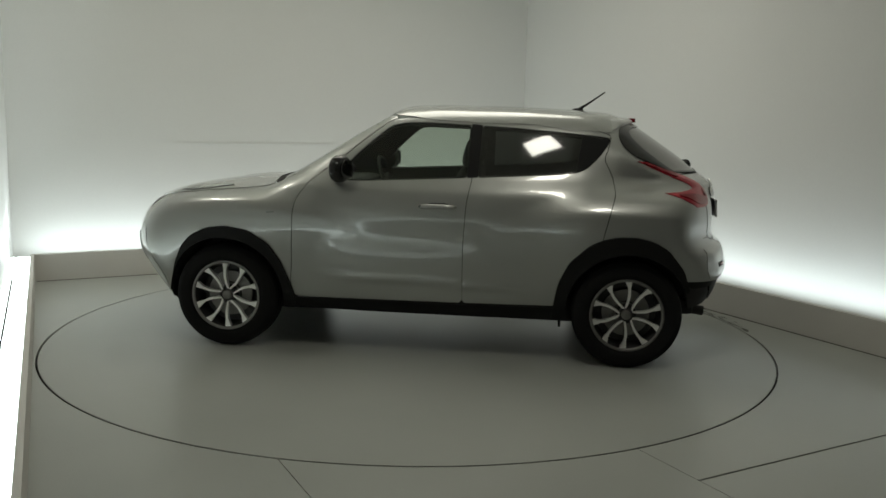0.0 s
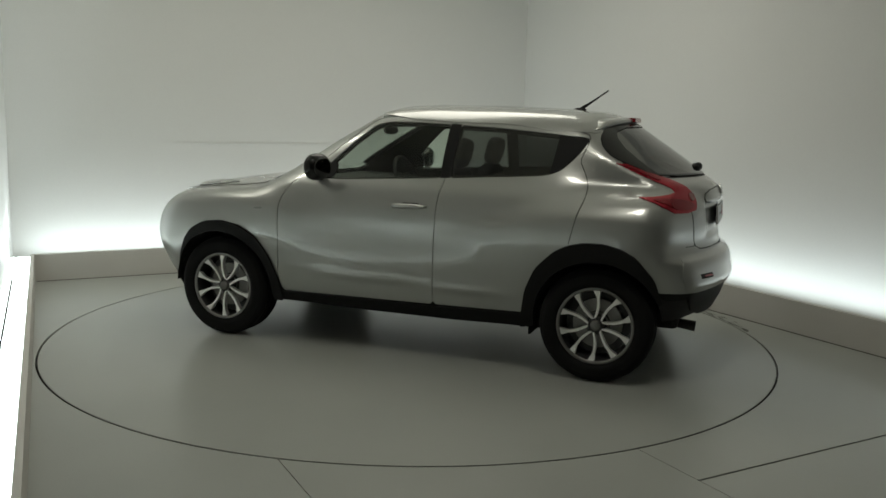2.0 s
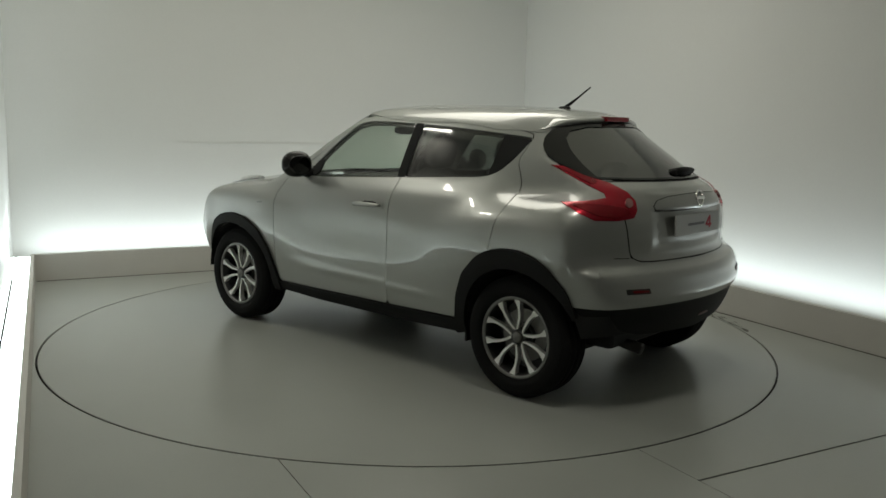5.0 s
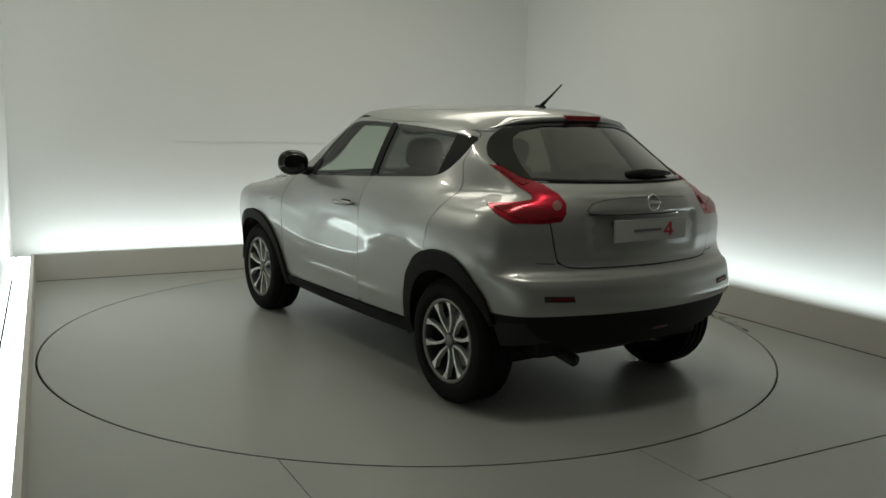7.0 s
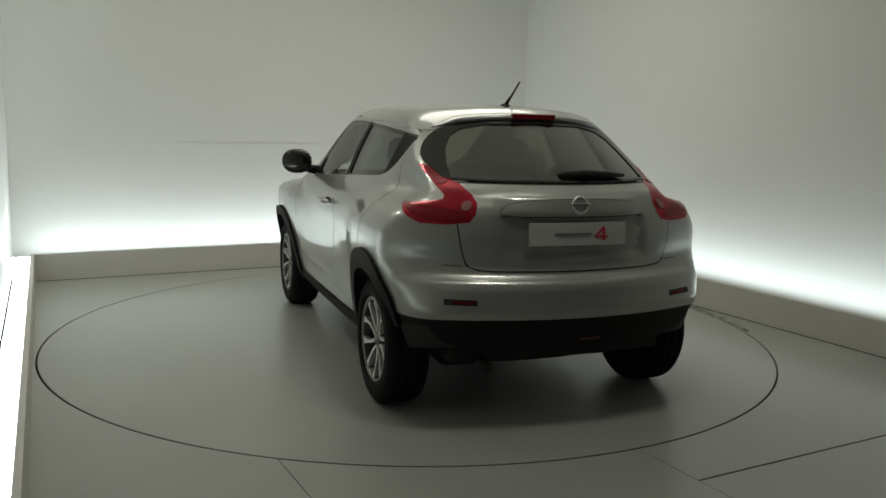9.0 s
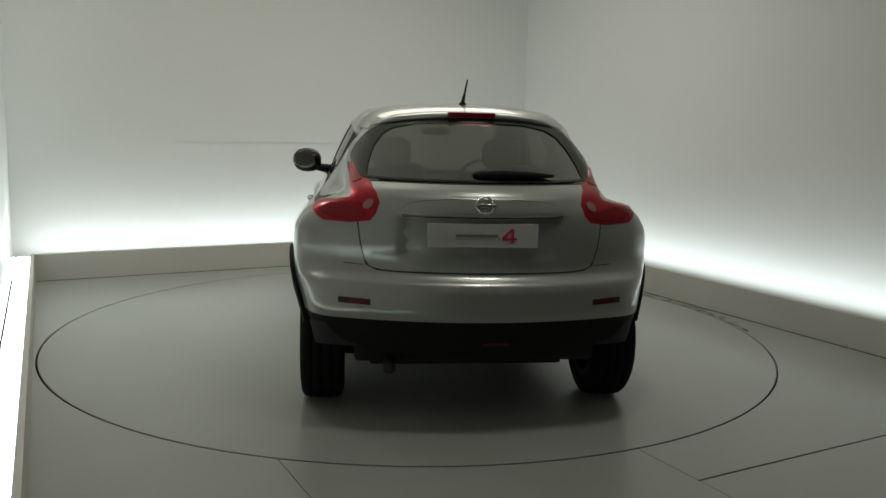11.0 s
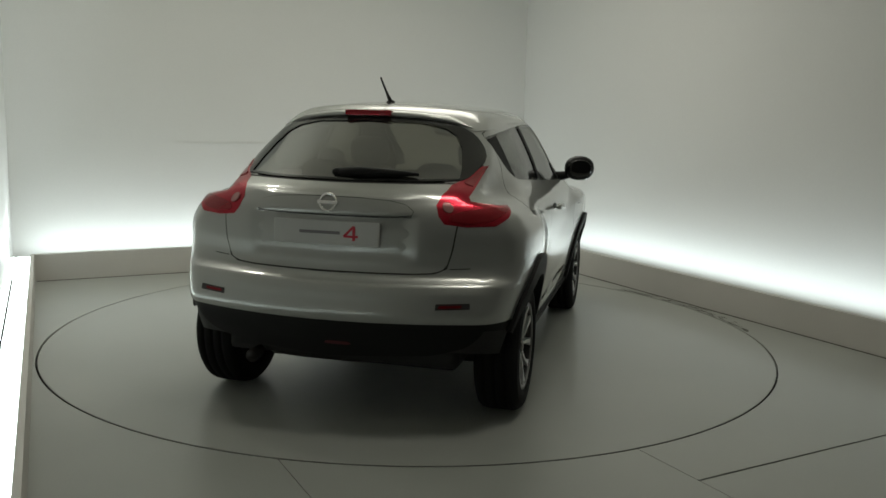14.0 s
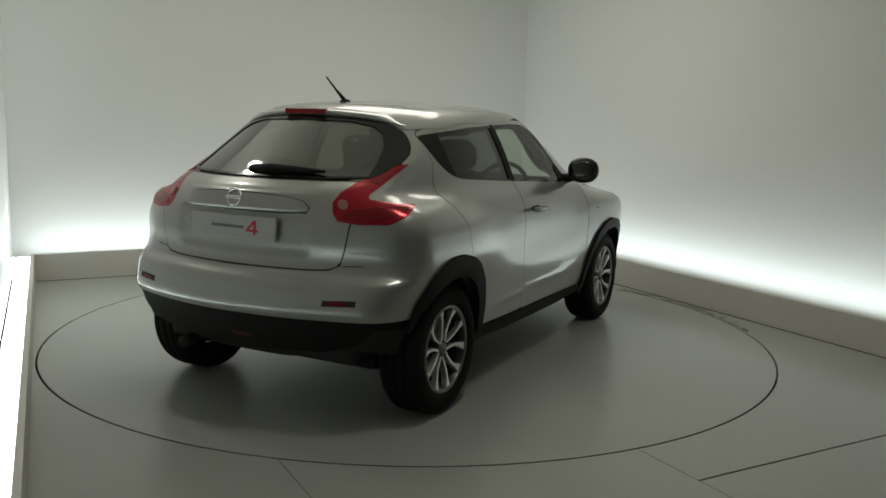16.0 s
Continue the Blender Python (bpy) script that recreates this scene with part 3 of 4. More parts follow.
def wheel(car, x, side, spin):
    """One alloy wheel: dark barrel with five machined petals, tyre, disc and cap. The outer face looks along +y before turning."""
    m = pose(x, side * 0.757, 0.334, 0, spin, 0 if side > 0 else 180)
    bm = bmesh.new()
    lathe(bm, [(0.20, -0.10), (0.228, -0.10), (0.228, -0.085), (0.205, -0.06), (0.20, 0.05), (0.213, 0.092), (0.228, 0.10), (0.224, 0.103), (0.212, 0.10), (0.204, 0.088), (0.196, 0.05), (0.19, -0.06)])
    lathe(bm, [(0.19, -0.02), (0.02, -0.03)])
    w = part("wheel", bm, M_RIMDARK, car, "alloy wheel with five machined petal spokes and dark pockets", smooth=True)
    w.matrix_basis = m
    bm = bmesh.new()
    prof = [(0.222, -0.098), (0.236, -0.108), (0.262, -0.113), (0.292, -0.110), (0.315, -0.101), (0.327, -0.088), (0.332, -0.072)]
    for g in (-0.050, 0.0, 0.050):
        prof += [(0.3335, g - 0.006), (0.326, g - 0.004), (0.326, g + 0.004), (0.3335, g + 0.006)]
    prof += [(0.332, 0.072), (0.327, 0.088), (0.315, 0.101), (0.306, 0.104), (0.304, 0.108), (0.292, 0.110), (0.262, 0.114), (0.240, 0.112), (0.236, 0.107), (0.222, 0.098)]
    lathe(bm, prof, 96)
    part("tyre", bm, M_TYRE, w, "black road tyre with grooved tread", smooth=True)
    # machined lip
    bm = bmesh.new()
    lathe(bm, [(0.224, 0.1035), (0.216, 0.1055), (0.208, 0.1025), (0.206, 0.096)], 96)
    part("rim_lip", bm, M_STEEL, w, "dull worn rim lip", smooth=True)
    # five petals, each a closed loop of two bowed spokes
    for k in range(5):
        bm = bmesh.new()
        a0 = 2 * math.pi * k / 5
        n = 40
        left, right, low = [], [], []
        for sgn in (1, -1):
            inner, outer, zs = [], [], []
            for i in range(n + 1):
                s = i / n
                r = 0.042 + 0.170 * s
                half = 0.006 + 0.052 * (1 - (1 - s) ** 2.2)
                wide = 0.0128 + 0.003 * s + 0.026 * max(0.0, s - 0.72) / 0.28
                y = 0.080 + 0.018 * s ** 1.5
                for off, store in ((-wide / 2, inner), (wide / 2, outer)):
                    h = (half + off) * sgn
                    store.append((r, h, y))
            def at(q, drop=0.0):
                r, h, y = q
                ang = a0 + h / max(r, 0.05) if r < 0.1 else a0 + math.asin(max(-0.95, min(0.95, h / r)))
                rr = r
                return bm.verts.new((rr * math.cos(ang), y - drop, rr * math.sin(ang)))
            ti, to = [at(q) for q in inner], [at(q) for q in outer]
            li, lo_ = [at(q, 0.03) for q in inner], [at(q, 0.03) for q in outer]
            for i in range(n):
                bm.faces.new((ti[i], ti[i + 1], to[i + 1], to[i]))
                bm.faces.new((ti[i], li[i], li[i + 1], ti[i + 1]))
                bm.faces.new((to[i], to[i + 1], lo_[i + 1], lo_[i]))
        bmesh.ops.recalc_face_normals(bm, faces=bm.faces)
        part("spoke", bm, M_ALLOY, w, "machined bright petal-shaped double spoke")
    bm = bmesh.new()
    lathe(bm, [(0.060, 0.03), (0.056, 0.062), (0.046, 0.072), (0.034, 0.075), (0.030, 0.07)], 40)
    part("hub", bm, M_RIMDARK, w, smooth=True)
    bm = bmesh.new()
    lathe(bm, [(0.032, 0.07), (0.031, 0.084), (0.024, 0.089), (0.0005, 0.090)], 32)
    part("hub_cap", bm, M_STEEL, w, "grey round hub cap", smooth=True)
    bm = bmesh.new()
    lathe(bm, [(0.145, 0.0), (0.145, 0.014), (0.075, 0.014), (0.07, 0.03), (0.03, 0.03)], 48)
    part("brake_disc", bm, M_STEEL, w, "worn steel brake disc", smooth=False)
    return w


def build_car():
    car = tagged(new("car"), "silver compact crossover car with black wheel-arch trims on the turntable", "car")
    dlo_f, dlo_r = rounded(DLO_FRONT, 1), rounded(DLO_REAR, 1)
    seal_f, seal_r = shrunk(dlo_f, 0.014), shrunk(dlo_r, 0.016)

    # dark inner shell behind the panel joints
    bm_side = [(-1.80, 0.40), (-1.0, 0.30), (1.0, 0.30), (1.80, 0.35), (1.86, 0.8), (1.65, 0.96), (1.1, 1.03), (0.9, 1.12), (0.56, 1.34), (0.3, 1.49), (-0.3, 1.50), (-1.13, 1.475), (-1.26, 1.38), (-1.30, 1.25), (-1.78, 1.0)]
    for flip in (False, True):
        panel("inner_side", "side", bm_side, M_SEAM_SHADE, car, holes=[seal_f, seal_r, WELL_F, WELL_R], off=-0.010, depth=0.02, gap=0.06, soft=0, flip=flip)
    rear_shell = mirrored([(0.0, 0.40), (0.72, 0.40), (0.74, 0.7), (0.60, 1.0), (0.56, 1.16), (0.0, 1.16)])
    panel("inner_rear", "back", rear_shell, M_SEAM_SHADE, car, off=-0.032, depth=0.02, gap=0.05, soft=0)

    for flip in (False, True):
        panel("front_door", "side", FRONT_DOOR, M_PAINT, car, "silver front door with a black window frame", holes=[dlo_f], flip=flip, soft=1)
        panel("rear_door", "side", REAR_DOOR, M_PAINT, car, "silver rear door with a hidden handle", holes=[dlo_r, rounded(ARCH_R, 1)], flip=flip)
        panel("quarter_panel", "side", QUARTER, M_PAINT, car, "silver rear quarter panel with a bulging haunch", holes=[dlo_r, rounded(ARCH_R, 1)], flip=flip)
        panel("front_fender", "side", FENDER, M_PAINT, car, "silver front wing", holes=[rounded(ARCH_F, 1)], flip=flip)
        panel("a_pillar", "side", A_PILLAR, M_PAINT, car, flip=flip, off=-0.001, gap=0.02)
        panel("front_side_window", "side", dlo_f, M_GLASS, car, "clear front side window", off=-0.005, depth=0.003, gap=0.018, flip=flip, inset=0.001, soft=0)
        panel("rear_side_window", "side", dlo_r, M_TINT, car, "dark privacy-glass rear side window", off=-0.005, depth=0.003, flip=flip, inset=0.001, soft=0)
        panel("window_pillar_trim", "side", [(-0.255, 1.129), (-0.266, 1.460), (-0.338, 1.456), (-0.326, 1.133)], M_BLACK, car, "black pillar trim between the side windows", flip=flip, soft=0, off=0.001)
        panel("handle_trim", "side", [(-0.925, 1.185), (-0.99, 1.21), (-1.077, 1.295), (-1.112, 1.345), (-1.130, 1.389), (-0.955, 1.409)], M_BLACK, car, "black trim that hides the rear door handle", flip=flip, soft=0, off=-0.002, gap=0.02)
        panel("sill_trim", "side", [(0.83, 0.345), (0.83, 0.285), (0.4, 0.268), (-0.4, 0.268), (-0.84, 0.280), (-0.84, 0.358), (-0.253, 0.347)], M_BLACK, car, "black plastic sill trim", off=0.012, depth=0.10, flip=flip)
        for nm, outer, well in (("front_arch_trim", ARCH_F, WELL_F), ("rear_arch_trim", ARCH_R, WELL_R)):
            panel(nm, "side", rounded(outer, 1), M_BLACK, car, "black plastic wheel-arch trim", holes=[well], off=0.020, depth=0.05, gap=0.025, flip=flip, soft=0)
        # door handle: a bar over a flat dark patch, painted as the cup's shade
        y = -1 if flip else 1
        bm = bmesh.new()
        tube(bm, [(0.020, y * 0.846, 0.950), (0.005, y * 0.872, 0.953), (-0.05, y * 0.880, 0.956), (-0.13, y * 0.880, 0.957), (-0.185, y * 0.872, 0.957), (-0.20, y * 0.846, 0.956)], [0.010, 0.014, 0.016, 0.016, 0.014, 0.010])
        part("door_handle", bm, M_PAINT, car, "silver bar door handle", smooth=True)
        panel("handle_cup_shade", "side", [(-0.03, 0.938), (-0.15, 0.940), (-0.165, 0.96), (-0.145, 0.978), (-0.035, 0.976), (-0.015, 0.958)], M_SEAM_SHADE, car, flip=flip, off=0.0015, depth=0.002, gap=0.02)
        panel("side_repeater", "side", [(0.93, 0.880), (0.985, 0.876), (0.99, 0.892), (0.935, 0.898)], M_HEADLAMP, car, "small clear side indicator", flip=flip, off=0.004, gap=0.01)
        # tail lamps
        lamp = panel("tail_lamp", "corner", LAMP, M_RED, car, "red boomerang-shaped tail lamp", flip=flip, off=0.003, depth=0.015, gap=0.012, bulge=0.005, soft=0)
        panel("lower_lens", "corner", [(-0.85, 1.018), (-0.77, 1.005), (-0.66, 1.012), (-0.58, 1.045), (-0.52, 1.072), (-0.66, 1.075), (-0.76, 1.065), (-0.83, 1.05)], M_REDDEEP, lamp, "darker red lower lens", flip=flip, off=0.0098, depth=0.006, gap=0.012)
        panel("upper_lens", "corner", [(-0.485, 1.250), (-0.53, 1.248), (-0.63, 1.205), (-0.70, 1.186), (-0.665, 1.160), (-0.62, 1.180), (-0.53, 1.228)], M_REDDEEP, lamp, "dark red upper arm of the lens", flip=flip, off=0.0095, depth=0.006, gap=0.012)
        panel("reversing_lamp", "corner", circle(0.025, 20, -0.836, 1.076), M_CLEARLAMP, lamp, "round pale reversing lamp", flip=flip, off=0.013, depth=0.008, gap=0.01, soft=0, bulge=0.005)

    for flip in (False, True):
        panel("bumper_end_trim", "side", [(-1.60, 0.556), (-1.84, 0.556), (-1.83, 0.53), (-1.78, 0.515), (-1.64, 0.505)], M_BLACK, car, "black lower bumper end", flip=flip, off=-0.005, depth=0.04)

    # tailgate and rear end; back views in (y, z)
    gate = mirrored([(0.0, 0.774), (0.40, 0.774), (0.50, 0.779), (0.548, 0.80), (0.574, 0.89), (0.588, 0.995), (0.60, 1.10), (0.60, 1.180), (0.0, 1.180)])
    tailgate = panel("tailgate", "back", gate, M_PAINT, car, "silver tailgate with a sunk plate recess", gap=0.010, off=0.002)
    panel("tailgate_joint", "back", shrunk(gate, -0.004), M_SEAM_SHADE, car, "dark joint round the tailgate", holes=[shrunk(gate, 0.012)], off=0.0008, depth=0.002, gap=0.02, soft=0, inset=0)
    glass_out = mirrored([(0.0, 1.184), (0.40, 1.184), (0.575, 1.19), (0.605, 1.235), (0.628, 1.285), (0.595, 1.35), (0.54, 1.41), (0.455, 1.455), (0.30, 1.480), (0.0, 1.488)])
    glass_in = mirrored([(0.0, 1.196), (0.38, 1.196), (0.545, 1.20), (0.535, 1.26), (0.505, 1.34), (0.46, 1.40), (0.40, 1.435), (0.28, 1.459), (0.0, 1.466)])
    panel("rear_window_border", "back", glass_out, M_GLOSSBLACK, car, "glossy black border of the rear window", holes=[glass_in], off=0.006, depth=0.003, gap=0.025)
    panel("rear_window", "back", glass_out, M_REARGLASS, car, "tinted rear window", off=0.001, depth=0.003, gap=0.03)
    rim = [(y, 1.490 - 0.036 * abs(y / 0.46) ** 2.4) for y in np.linspace(-0.52, 0.52, 61)]
    foot, _ = land(*shot("back", np.array(rim)))
    bm = bmesh.new()
    rows = []
    for q in foot:
        fade = 1 - 0.8 * step(np.array([abs(q[1])]), 0.38, 0.52)[0]
        q = Vector(q)
        sec = [(0.012, -0.006), (-0.004, 0.0), (-0.012, 0.010), (-0.014, 0.020), (-0.008, 0.027), (0.03, 0.036), (0.12, 0.044)]
        rows.append([bm.verts.new(q + Vector((dx * (0.6 + 0.4 * fade), 0.0, dz * fade))) for dx, dz in sec])
    for p0, p1 in zip(rows, rows[1:]):
        for i in range(len(p0) - 1):
            bm.faces.new((p0[i], p0[i + 1], p1[i + 1], p1[i]))
    bmesh.ops.recalc_face_normals(bm, faces=bm.faces)
    part("spoiler", bm, M_PAINT, car, "silver roof spoiler lip over the rear window", smooth=True)
    bm = bmesh.new()
    box(bm, -0.012, 0.03, -0.125, 0.125, -0.014, 0.014, 0.005)
    part("high_brake_lamp", bm, M_REDDEEP, car, "red high-level brake lamp in the spoiler").matrix_basis = pose(foot[30][0] - 0.010, 0, foot[30][2] + 0.020)
    panel("headliner", "top", [(0.26, 0.0), (0.2, 0.48), (-0.3, 0.54), (-0.9, 0.53), (-1.15, 0.45), (-1.24, 0.0), (-1.15, -0.45), (-0.9, -0.53), (-0.3, -0.54), (0.2, -0.48)], M_LINING, car, "pale grey headliner", off=-0.03, depth=0.003, gap=0.08)
    panel("rear_bumper", "back", mirrored([(0.0, 0.770), (0.56, 0.770), (0.62, 0.772), (0.765, 0.756), (0.80, 0.70), (0.80, 0.62), (0.775, 0.556), (0.0, 0.556)]), M_PAINT, car, "silver rear bumper with a raised ledge", off=0.004, depth=0.012, gap=0.02)
    panel("rear_valance", "back", mirrored([(0.0, 0.556), (0.745, 0.556), (0.735, 0.50), (0.66, 0.43), (0.50, 0.385), (0.0, 0.36)]), M_BLACK, car, "black plastic lower rear bumper", off=-0.004, depth=0.05, gap=0.03)
    panel("fog_lamp", "back", [(0.0, 0.428), (-0.13, 0.428), (-0.125, 0.448), (-0.005, 0.448)], M_FOG, car, "dark red rear fog lamp in the black bumper", off=-0.001, depth=0.01, gap=0.03)
    for s in (1, -1):
        quad = [(s * 0.526, 0.622), (s * 0.678, 0.626), (s * 0.676, 0.658), (s * 0.528, 0.654)]
        panel("reflector_slot", "back", quad, M_SEAM_SHADE, car, "black slot for a bumper reflector", off=0.006, depth=0.004, gap=0.02, soft=0)
        quad = [(s * 0.540, 0.630), (s * 0.640, 0.633), (s * 0.640, 0.648), (s * 0.542, 0.645)]
        panel("reflector", "back", quad, M_REDDEEP, car, "dark red bumper reflector", off=0.010, depth=0.003, gap=0.02, soft=0)
    # a flat dark strip: the grip's shadow put on as colour
    panel("grip_shadow_strip", "back", [(-0.385, 1.030), (0.385, 1.030), (0.385, 1.039), (-0.385, 1.039)], M_SEAM_SHADE, car, "dark strip painted as the shadow under the tailgate grip", off=0.0035, depth=0.003, gap=0.02, soft=0)
    grip = mirrored([(0.0, 1.041), (0.385, 1.041), (0.392, 1.058), (0.36, 1.088), (0.28, 1.107), (0.14, 1.116), (0.0, 1.118)])
    panel("grip_joint", "back", shrunk(grip, -0.0015), M_SEAM_SHADE, tailgate, "dark joint round the grip trim", off=0.003, depth=0.002, gap=0.02, soft=0, inset=0)
    panel("grip_trim", "back", grip, M_PAINT, tailgate, "silver raised grip trim over the plate", off=0.009, depth=0.008, gap=0.015, soft=0)
    for flip in (False, True):
        panel("bumper_joint", "corner", [(-0.845, 0.795), (-0.76, 0.798), (-0.75, 0.800), (-0.76, 0.802), (-0.845, 0.799)], M_SEAM_SHADE, car, "short dark joint between bumper and quarter panel", flip=flip, off=0.002, depth=0.003, gap=0.01, soft=0, inset=0)
    # plate on the sunk panel
    bm = bmesh.new()
    box(bm, -0.006, 0.006, -0.262, 0.262, -0.056, 0.056, 0.003)
    plate = part("plate", bm, M_PLATE, car, "white showroom plate with grey and red print")
    plate.matrix_basis = pose(-1.860, 0.008, 0.952, 0, 3, 0)
    for mat, c, size, lean in ((M_GREYINK, (0.03, 0.0), (0.20, 0.014), 0), (M_REDINK, (-0.125, -0.014), (0.070, 0.011), 0), (M_REDINK, (-0.139, 0.0), (0.014, 0.066), 0), (M_REDINK, (-0.1145, 0.0095), (0.068, 0.011), -45)):
        bm = bmesh.new()
        box(bm, -0.009, -0.007, -size[0] / 2, size[0] / 2, -size[1] / 2, size[1] / 2)
        bmesh.ops.transform(bm, matrix=pose(0, c[0], c[1], lean, 0, 0), verts=bm.verts)
        part("print_bar", bm, mat, plate)
    bm = bmesh.new()
    lathe(bm, [(0.040 + 0.006 * math.cos(q), 0.006 * math.sin(q)) for q in [2 * math.pi * i / 10 for i in range(11)]], 36)
    bmesh.ops.transform(bm, matrix=pose(0, 0, 0, 0, 0, 90), verts=bm.verts)
    box(bm, -0.008, 0.008, -0.050, 0.050, -0.008, 0.008, 0.002)
    part("badge", bm, M_CHROME, car, "round chrome badge with a cross bar", smooth=True).matrix_basis = pose(-1.858, 0.0, 1.092, 0, 12, 0)
    # wiper
    bm = bmesh.new()
    blob(bm, (-1.690, 0.0, 1.222), (0.03, 0.045, 0.022))
    tube(bm, [(-1.697, 0.02, 1.222), (-1.705, -0.10, 1.228), (-1.677, -0.25, 1.226), (-1.635, -0.37, 1.222)], [0.022, 0.026, 0.018, 0.007])
    part("rear_wiper", bm, M_BLACK, car, "black rear wiper arm and blade", smooth=True)
    # exhaust, silencer, underside
    bm = bmesh.new()
    tube(bm, [(-1.50, 0.43, 0.325), (-1.66, 0.43, 0.312), (-1.79, 0.43, 0.298)], [0.024, 0.027, 0.032], 20)
    part("exhaust_pipe", bm, M_DULLSTEEL, car, "steel exhaust tail pipe", smooth=True)
    bm = bmesh.new()
    blob(bm, (-1.56, 0.10, 0.34), (0.11, 0.38, 0.075), power=0.6)
    part("silencer", bm, M_DULLSTEEL, car, "dull steel silencer", smooth=True)
    bm = bmesh.new()
    # centre box set low to block light and deepen the shadow below
    box(bm, -1.40, 1.62, -0.52, 0.52, 0.195, 0.36, 0.03)
    box(bm, -1.70, -1.38, -0.60, 0.60, 0.30, 0.40, 0.03)
    box(bm, -0.86, 0.86, -0.70, 0.70, 0.25, 0.34, 0.03)
    part("underbody", bm, M_SEAM_SHADE, car, "black underside of the car, hung low to darken the floor beneath")
    # added beam that keeps the gap under the rear bumper dark
    bm = bmesh.new()
    box(bm, -1.35, -1.19, -0.66, 0.66, 0.24, 0.36, 0.03)
    part("rear_axle", bm, M_SEAM_SHADE, car, "black rear axle beam added to darken the gap under the bumper")
    for x in (1.265, -1.265):
        for s in (1, -1):
            bm = bmesh.new()
            n = 24
            rings = []
            for yy, r in ((s * 0.85, 0.374), (s * 0.50, 0.374), (s * 0.50, 0.02)):
                turn = math.pi * (1.0 if x > 0 else 0.84)
                rings.append([bm.verts.new((x + r * math.cos(turn * i / n), yy, 0.345 + r * math.sin(turn * i / n))) for i in range(n + 1)])
            for a, b in zip(rings, rings[1:]):
                for i in range(n):
                    bm.faces.new((a[i], a[i + 1], b[i + 1], b[i]))
            part("wheel_liner", bm, M_SEAM_SHADE, car, "black wheel-arch liner")
    for s in (1, -1):
        bm = bmesh.new()
        box(bm, -0.87, -0.855, s * 0.70 - 0.09, s * 0.70 + 0.09, 0.225, 0.36, 0.004)
        part("mud_flap", bm, M_BLACK, car, "small black mud flap")

    # roof, windscreen, bonnet; top views in (x, y)
    panel("roof", "top", [(0.30, 0.0), (0.285, 0.35), (0.23, 0.545), (0.0, 0.592), (-0.3, 0.602), (-0.9, 0.602), (-1.08, 0.575), (-1.17, 0.53), (-1.23, 0.3), (-1.25, 0.0)] +
          [(-1.23, -0.3), (-1.17, -0.53), (-1.08, -0.575), (-0.9, -0.602), (-0.3, -0.602), (0.0, -0.592), (0.23, -0.545), (0.285, -0.35)], M_PAINT, car, "silver roof", off=0.003, gap=0.05)
    panel("windscreen", "top", [(0.31, 0.0), (0.30, 0.35), (0.27, 0.50), (0.55, 0.60), (0.80, 0.655), (0.99, 0.64), (1.06, 0.3), (1.07, 0.0), (1.06, -0.3), (0.99, -0.64), (0.80, -0.655), (0.55, -0.60), (0.27, -0.50), (0.30, -0.35)],
          M_GLASS, car, "clear laminated windscreen", off=-0.003, depth=0.004, gap=0.05)
    panel("bonnet", "top", [(1.08, 0.0), (1.07, 0.3), (1.0, 0.66), (1.2, 0.70), (1.5, 0.68), (1.7, 0.61), (1.86, 0.46), (1.93, 0.0), (1.86, -0.46), (1.7, -0.61), (1.5, -0.68), (1.2, -0.70), (1.0, -0.66), (1.07, -0.3)],
          M_PAINT, car, "silver curved bonnet", off=0.004, gap=0.04)
    panel("scuttle", "top", [(1.10, 0.0), (1.09, 0.3), (0.99, 0.66), (0.93, 0.66), (1.03, 0.3), (1.04, 0.0), (1.03, -0.3), (0.93, -0.66), (0.99, -0.66), (1.09, -0.3)], M_BLACK, car, "black scuttle panel below the windscreen", off=0.002, gap=0.04)
    for s in (1, -1):
        panel("position_lamp", "top", [(1.28, s * 0.60), (1.44, s * 0.64), (1.60, s * 0.60), (1.68, s * 0.52), (1.60, s * 0.50), (1.46, s * 0.545)], M_HEADLAMP, car, "slim clear position lamp on the wing", off=0.010, depth=0.02, gap=0.012, bulge=0.022)
        panel("position_lamp_bezel", "top", [(1.27, s * 0.605), (1.44, s * 0.65), (1.61, s * 0.61), (1.70, s * 0.52), (1.61, s * 0.49), (1.455, s * 0.535)], M_BLACK, car, "black bezel of the position lamp", off=0.006, depth=0.006, gap=0.02)
    # front end
    panel("front_bumper", "nose", mirrored([(0.0, 0.90), (0.45, 0.90), (0.66, 0.86), (0.78, 0.72), (0.80, 0.45), (0.74, 0.31), (0.0, 0.29)]), M_PAINT, car, "silver front bumper", off=0.003, gap=0.05)
    panel("front_skirt", "nose", mirrored([(0.0, 0.29), (0.72, 0.31), (0.68, 0.25), (0.60, 0.22), (0.0, 0.21)]), M_BLACK, car, "black lower front skirt", off=-0.002, depth=0.04, gap=0.05)
    panel("grille", "nose", mirrored([(0.0, 0.84), (0.36, 0.84), (0.30, 0.68), (0.20, 0.62), (0.0, 0.62)]), M_BLACK, car, "black front grille", off=0.008, gap=0.04)
    for s in (1, -1):
        lamp = panel("headlamp", "nose", circle(0.10, 28, s * 0.58, 0.60), M_HEADLAMP, car, "round clear headlamp in the bumper", off=0.008, gap=0.03, soft=0)

    # door mirrors
    for s in (1, -1):
        bm = bmesh.new()
        blob(bm, (0.505, s * 0.925, 1.172), (0.052, 0.104, 0.085), pose(0, 0, 0, 0, 0, s * -14), 0.88)
        mirror = part("door_mirror", bm, M_GLOSSBLACK, car, "gloss black door mirror", smooth=True)
        bm = bmesh.new()
        blob(bm, (0.4575, s * 0.936, 1.172), (0.006, 0.078, 0.060), pose(0, 0, 0, 0, 0, s * -14), 0.92)
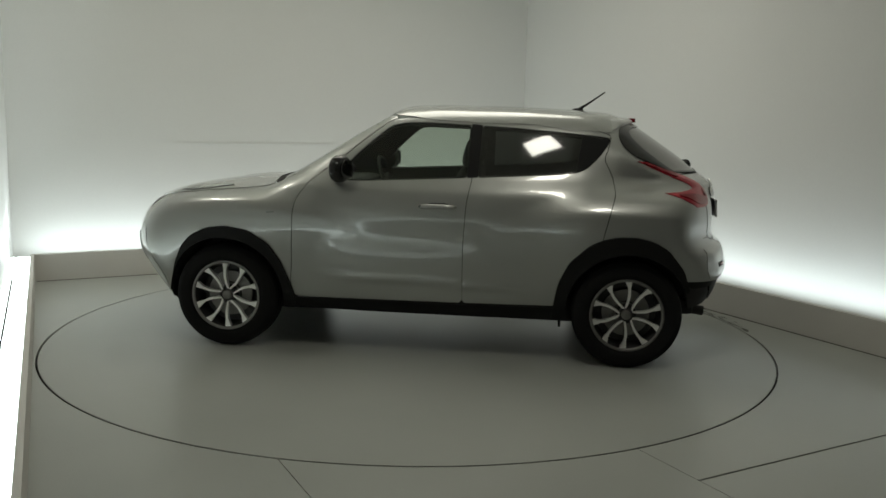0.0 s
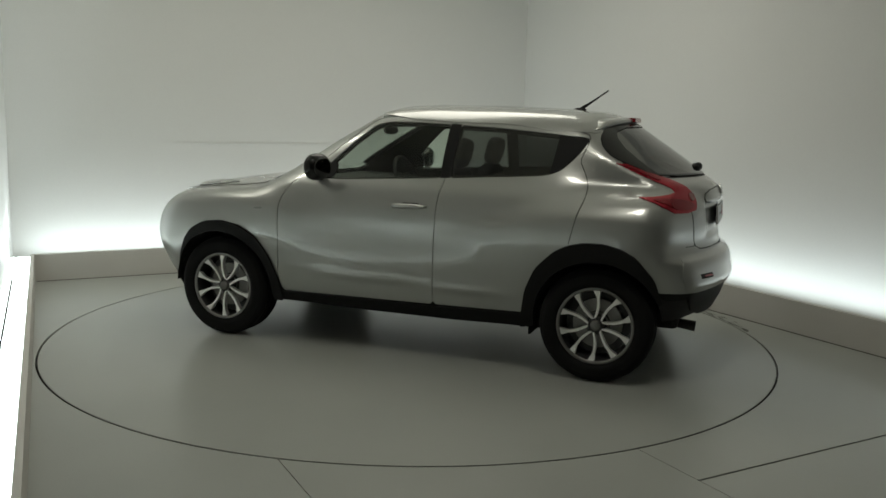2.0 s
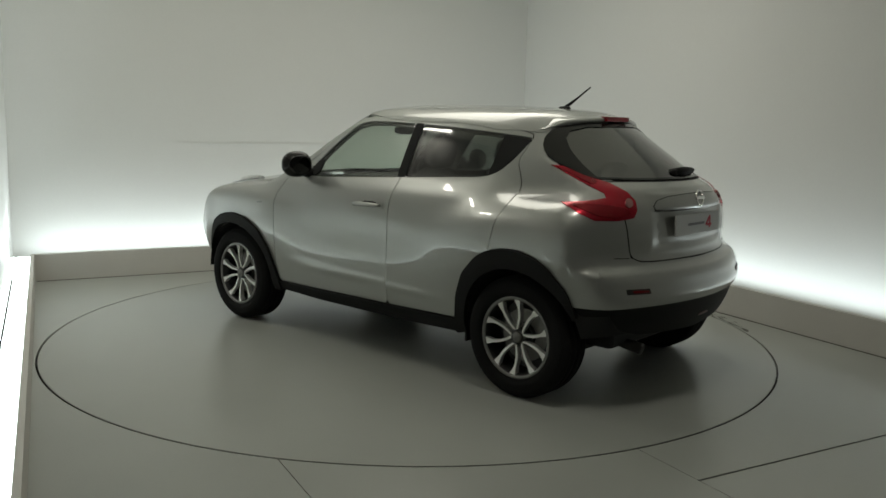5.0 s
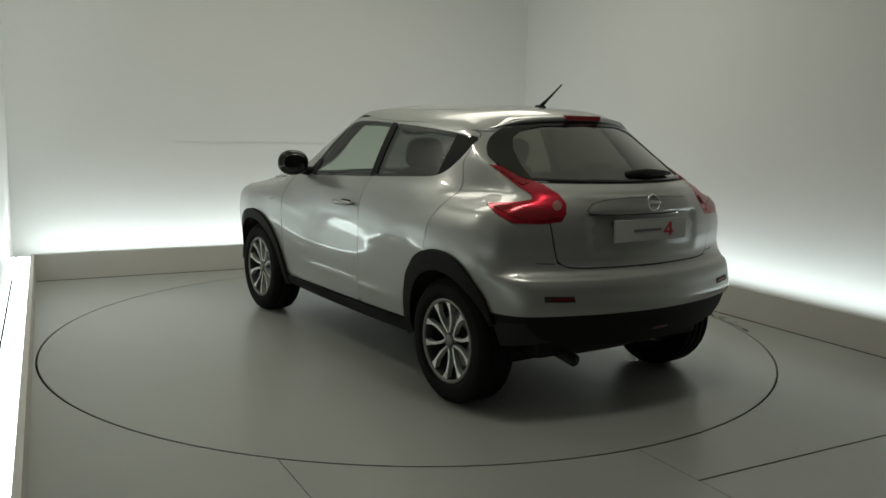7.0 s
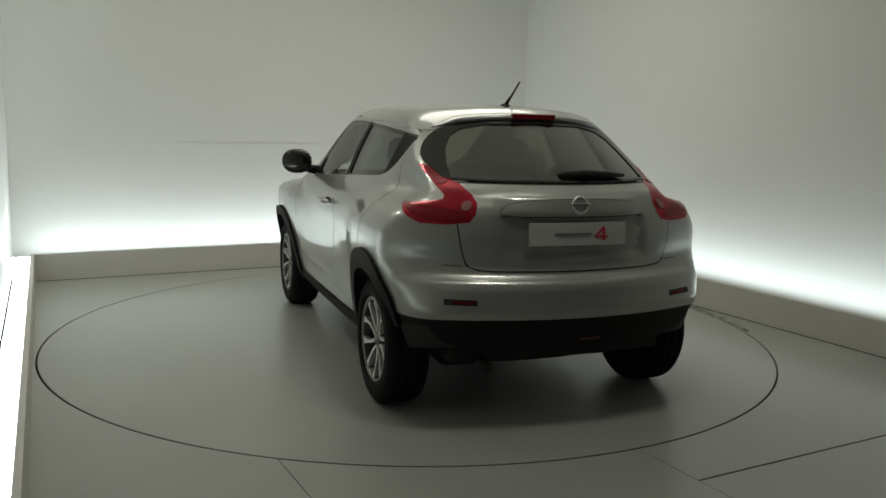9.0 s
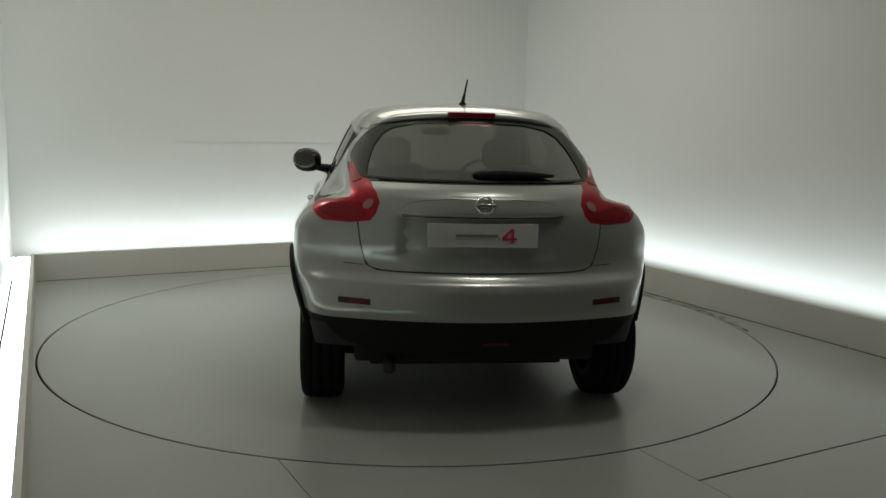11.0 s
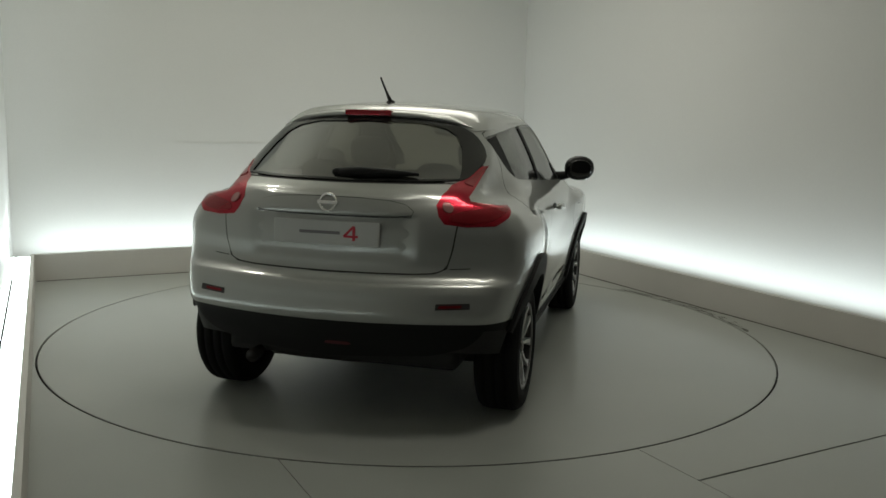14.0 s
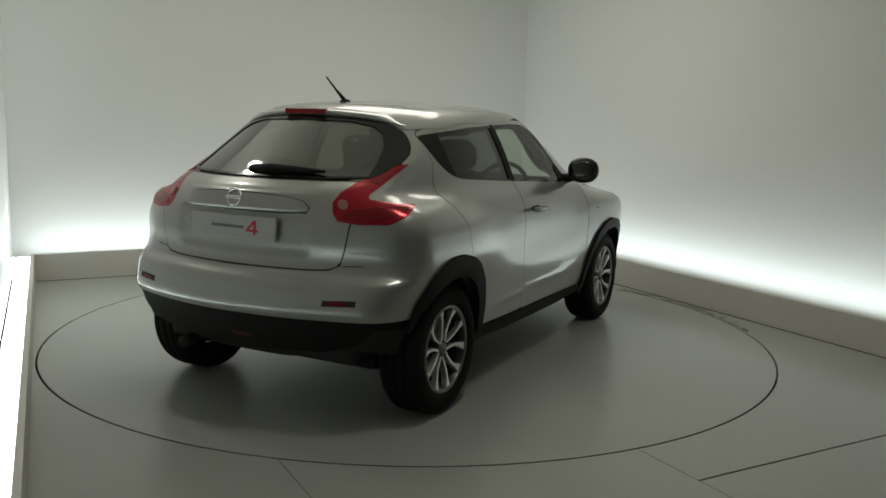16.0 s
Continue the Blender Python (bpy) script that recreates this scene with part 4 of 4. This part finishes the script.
        part("mirror_glass", bm, M_MIRROR, mirror, "silvered mirror glass", smooth=True)
        bm = bmesh.new()
        tube(bm, [(0.56, s * 0.76, 1.105), (0.55, s * 0.82, 1.115), (0.53, s * 0.88, 1.135)], [0.035, 0.03, 0.03])
        part("mirror_arm", bm, M_BLACK, mirror, smooth=True)
        panel("mirror_base", "side", [(0.62, 1.10), (0.47, 1.10), (0.45, 1.19), (0.50, 1.21)], M_BLACK, car, "black triangle trim at the mirror", off=0.0, gap=0.03, flip=s < 0)
    # aerial
    bm = bmesh.new()
    blob(bm, (-0.94, 0, 1.562), (0.045, 0.022, 0.022))
    tube(bm, [(-0.935, 0, 1.57), (-0.975, 0, 1.595), (-1.03, 0, 1.632), (-1.12, 0, 1.697)], [0.012, 0.010, 0.006, 0.0045])
    part("aerial", bm, M_BLACK, car, "short black whip aerial", smooth=True)

    # wheels
    for x, s, spin in ((1.265, 1, -34), (-1.265, 1, -2), (1.265, -1, 20), (-1.265, -1, 12)):
        wheel(car, x, s, spin)

    # cabin
    bm = bmesh.new()
    box(bm, 0.52, 1.0, -0.66, 0.66, 0.62, 1.06, 0.08)
    part("dashboard", bm, M_CLOTH, car, "dark grey dashboard", smooth=False)
    bm = bmesh.new()
    box(bm, -1.55, 0.8, -0.70, 0.70, 0.335, 0.38)
    box(bm, -1.75, -1.25, -0.52, 0.52, 0.38, 0.86, 0.03)
    part("cabin_floor", bm, M_SEAM_SHADE, car, "dark cabin floor and boot cover")
    for s in (1, -1):
        bm = bmesh.new()
        tilt = pose(0, 0, 0, 0, -14, 0)
        blob(bm, (0.12, s * 0.36, 0.58), (0.26, 0.23, 0.10), power=0.6)
        blob(bm, (-0.16, s * 0.36, 0.86), (0.08, 0.23, 0.33), tilt, 0.6)
        blob(bm, (-0.25, s * 0.36, 1.27), (0.05, 0.13, 0.10), tilt, 0.65)
        tube(bm, [(-0.22, s * 0.36 + 0.05, 1.1), (-0.25, s * 0.36 + 0.05, 1.24)], [0.007, 0.007])
        tube(bm, [(-0.22, s * 0.36 - 0.05, 1.1), (-0.25, s * 0.36 - 0.05, 1.24)], [0.007, 0.007])
        part("front_seat", bm, M_CLOTH, car, "dark cloth front seat with a headrest", smooth=True)
        bm = bmesh.new()
        blob(bm, (-1.12, s * 0.33, 1.17), (0.05, 0.12, 0.08), tilt, 0.65)
        part("rear_headrest", bm, M_CLOTH, car, "dark cloth rear headrest", smooth=True)
    bm = bmesh.new()
    blob(bm, (-0.72, 0, 0.58), (0.24, 0.62, 0.10), power=0.5)
    blob(bm, (-1.02, 0, 0.84), (0.08, 0.62, 0.28), pose(0, 0, 0, 0, -14, 0), 0.5)
    part("rear_bench", bm, M_CLOTH, car, "dark cloth rear bench", smooth=True)
    bm = bmesh.new()
    lathe(bm, [(0.185 + 0.015 * math.cos(q), 0.015 * math.sin(q)) for q in [2 * math.pi * i / 10 for i in range(11)]], 40)
    box(bm, -0.18, 0.18, -0.01, 0.01, -0.035, 0.035, 0.01)
    blob(bm, (0, 0, 0), (0.07, 0.03, 0.06))
    bmesh.ops.transform(bm, matrix=pose(0.44, -0.36, 1.02, 0, 0, 90) @ pose(0, 0, 0, 22, 0, 0), verts=bm.verts)
    part("steering_wheel", bm, M_BLACK, car, "black steering wheel", smooth=True)
    bm = bmesh.new()
    blob(bm, (0.42, 0.0, 1.40), (0.02, 0.11, 0.03))
    part("rear_view_mirror", bm, M_BLACK, car, "black interior mirror", smooth=True)
    return car


car = build_car()


# ---- what moves: the turntable carries the car round ----
def motions():
    rows_table, rows_car = [], []
    for i in range(33):
        t = i * 0.5
        a = 171.30 - 6.964 * t
        turn = pose(0, 0, 0, 0, 0, a)
        rows_table.append((t, turn))
        rows_car.append((t, turn @ pose(-0.152, -0.162, 0.0)))
    walk(turntable, rows_table)
    walk(car, rows_car)


motions()
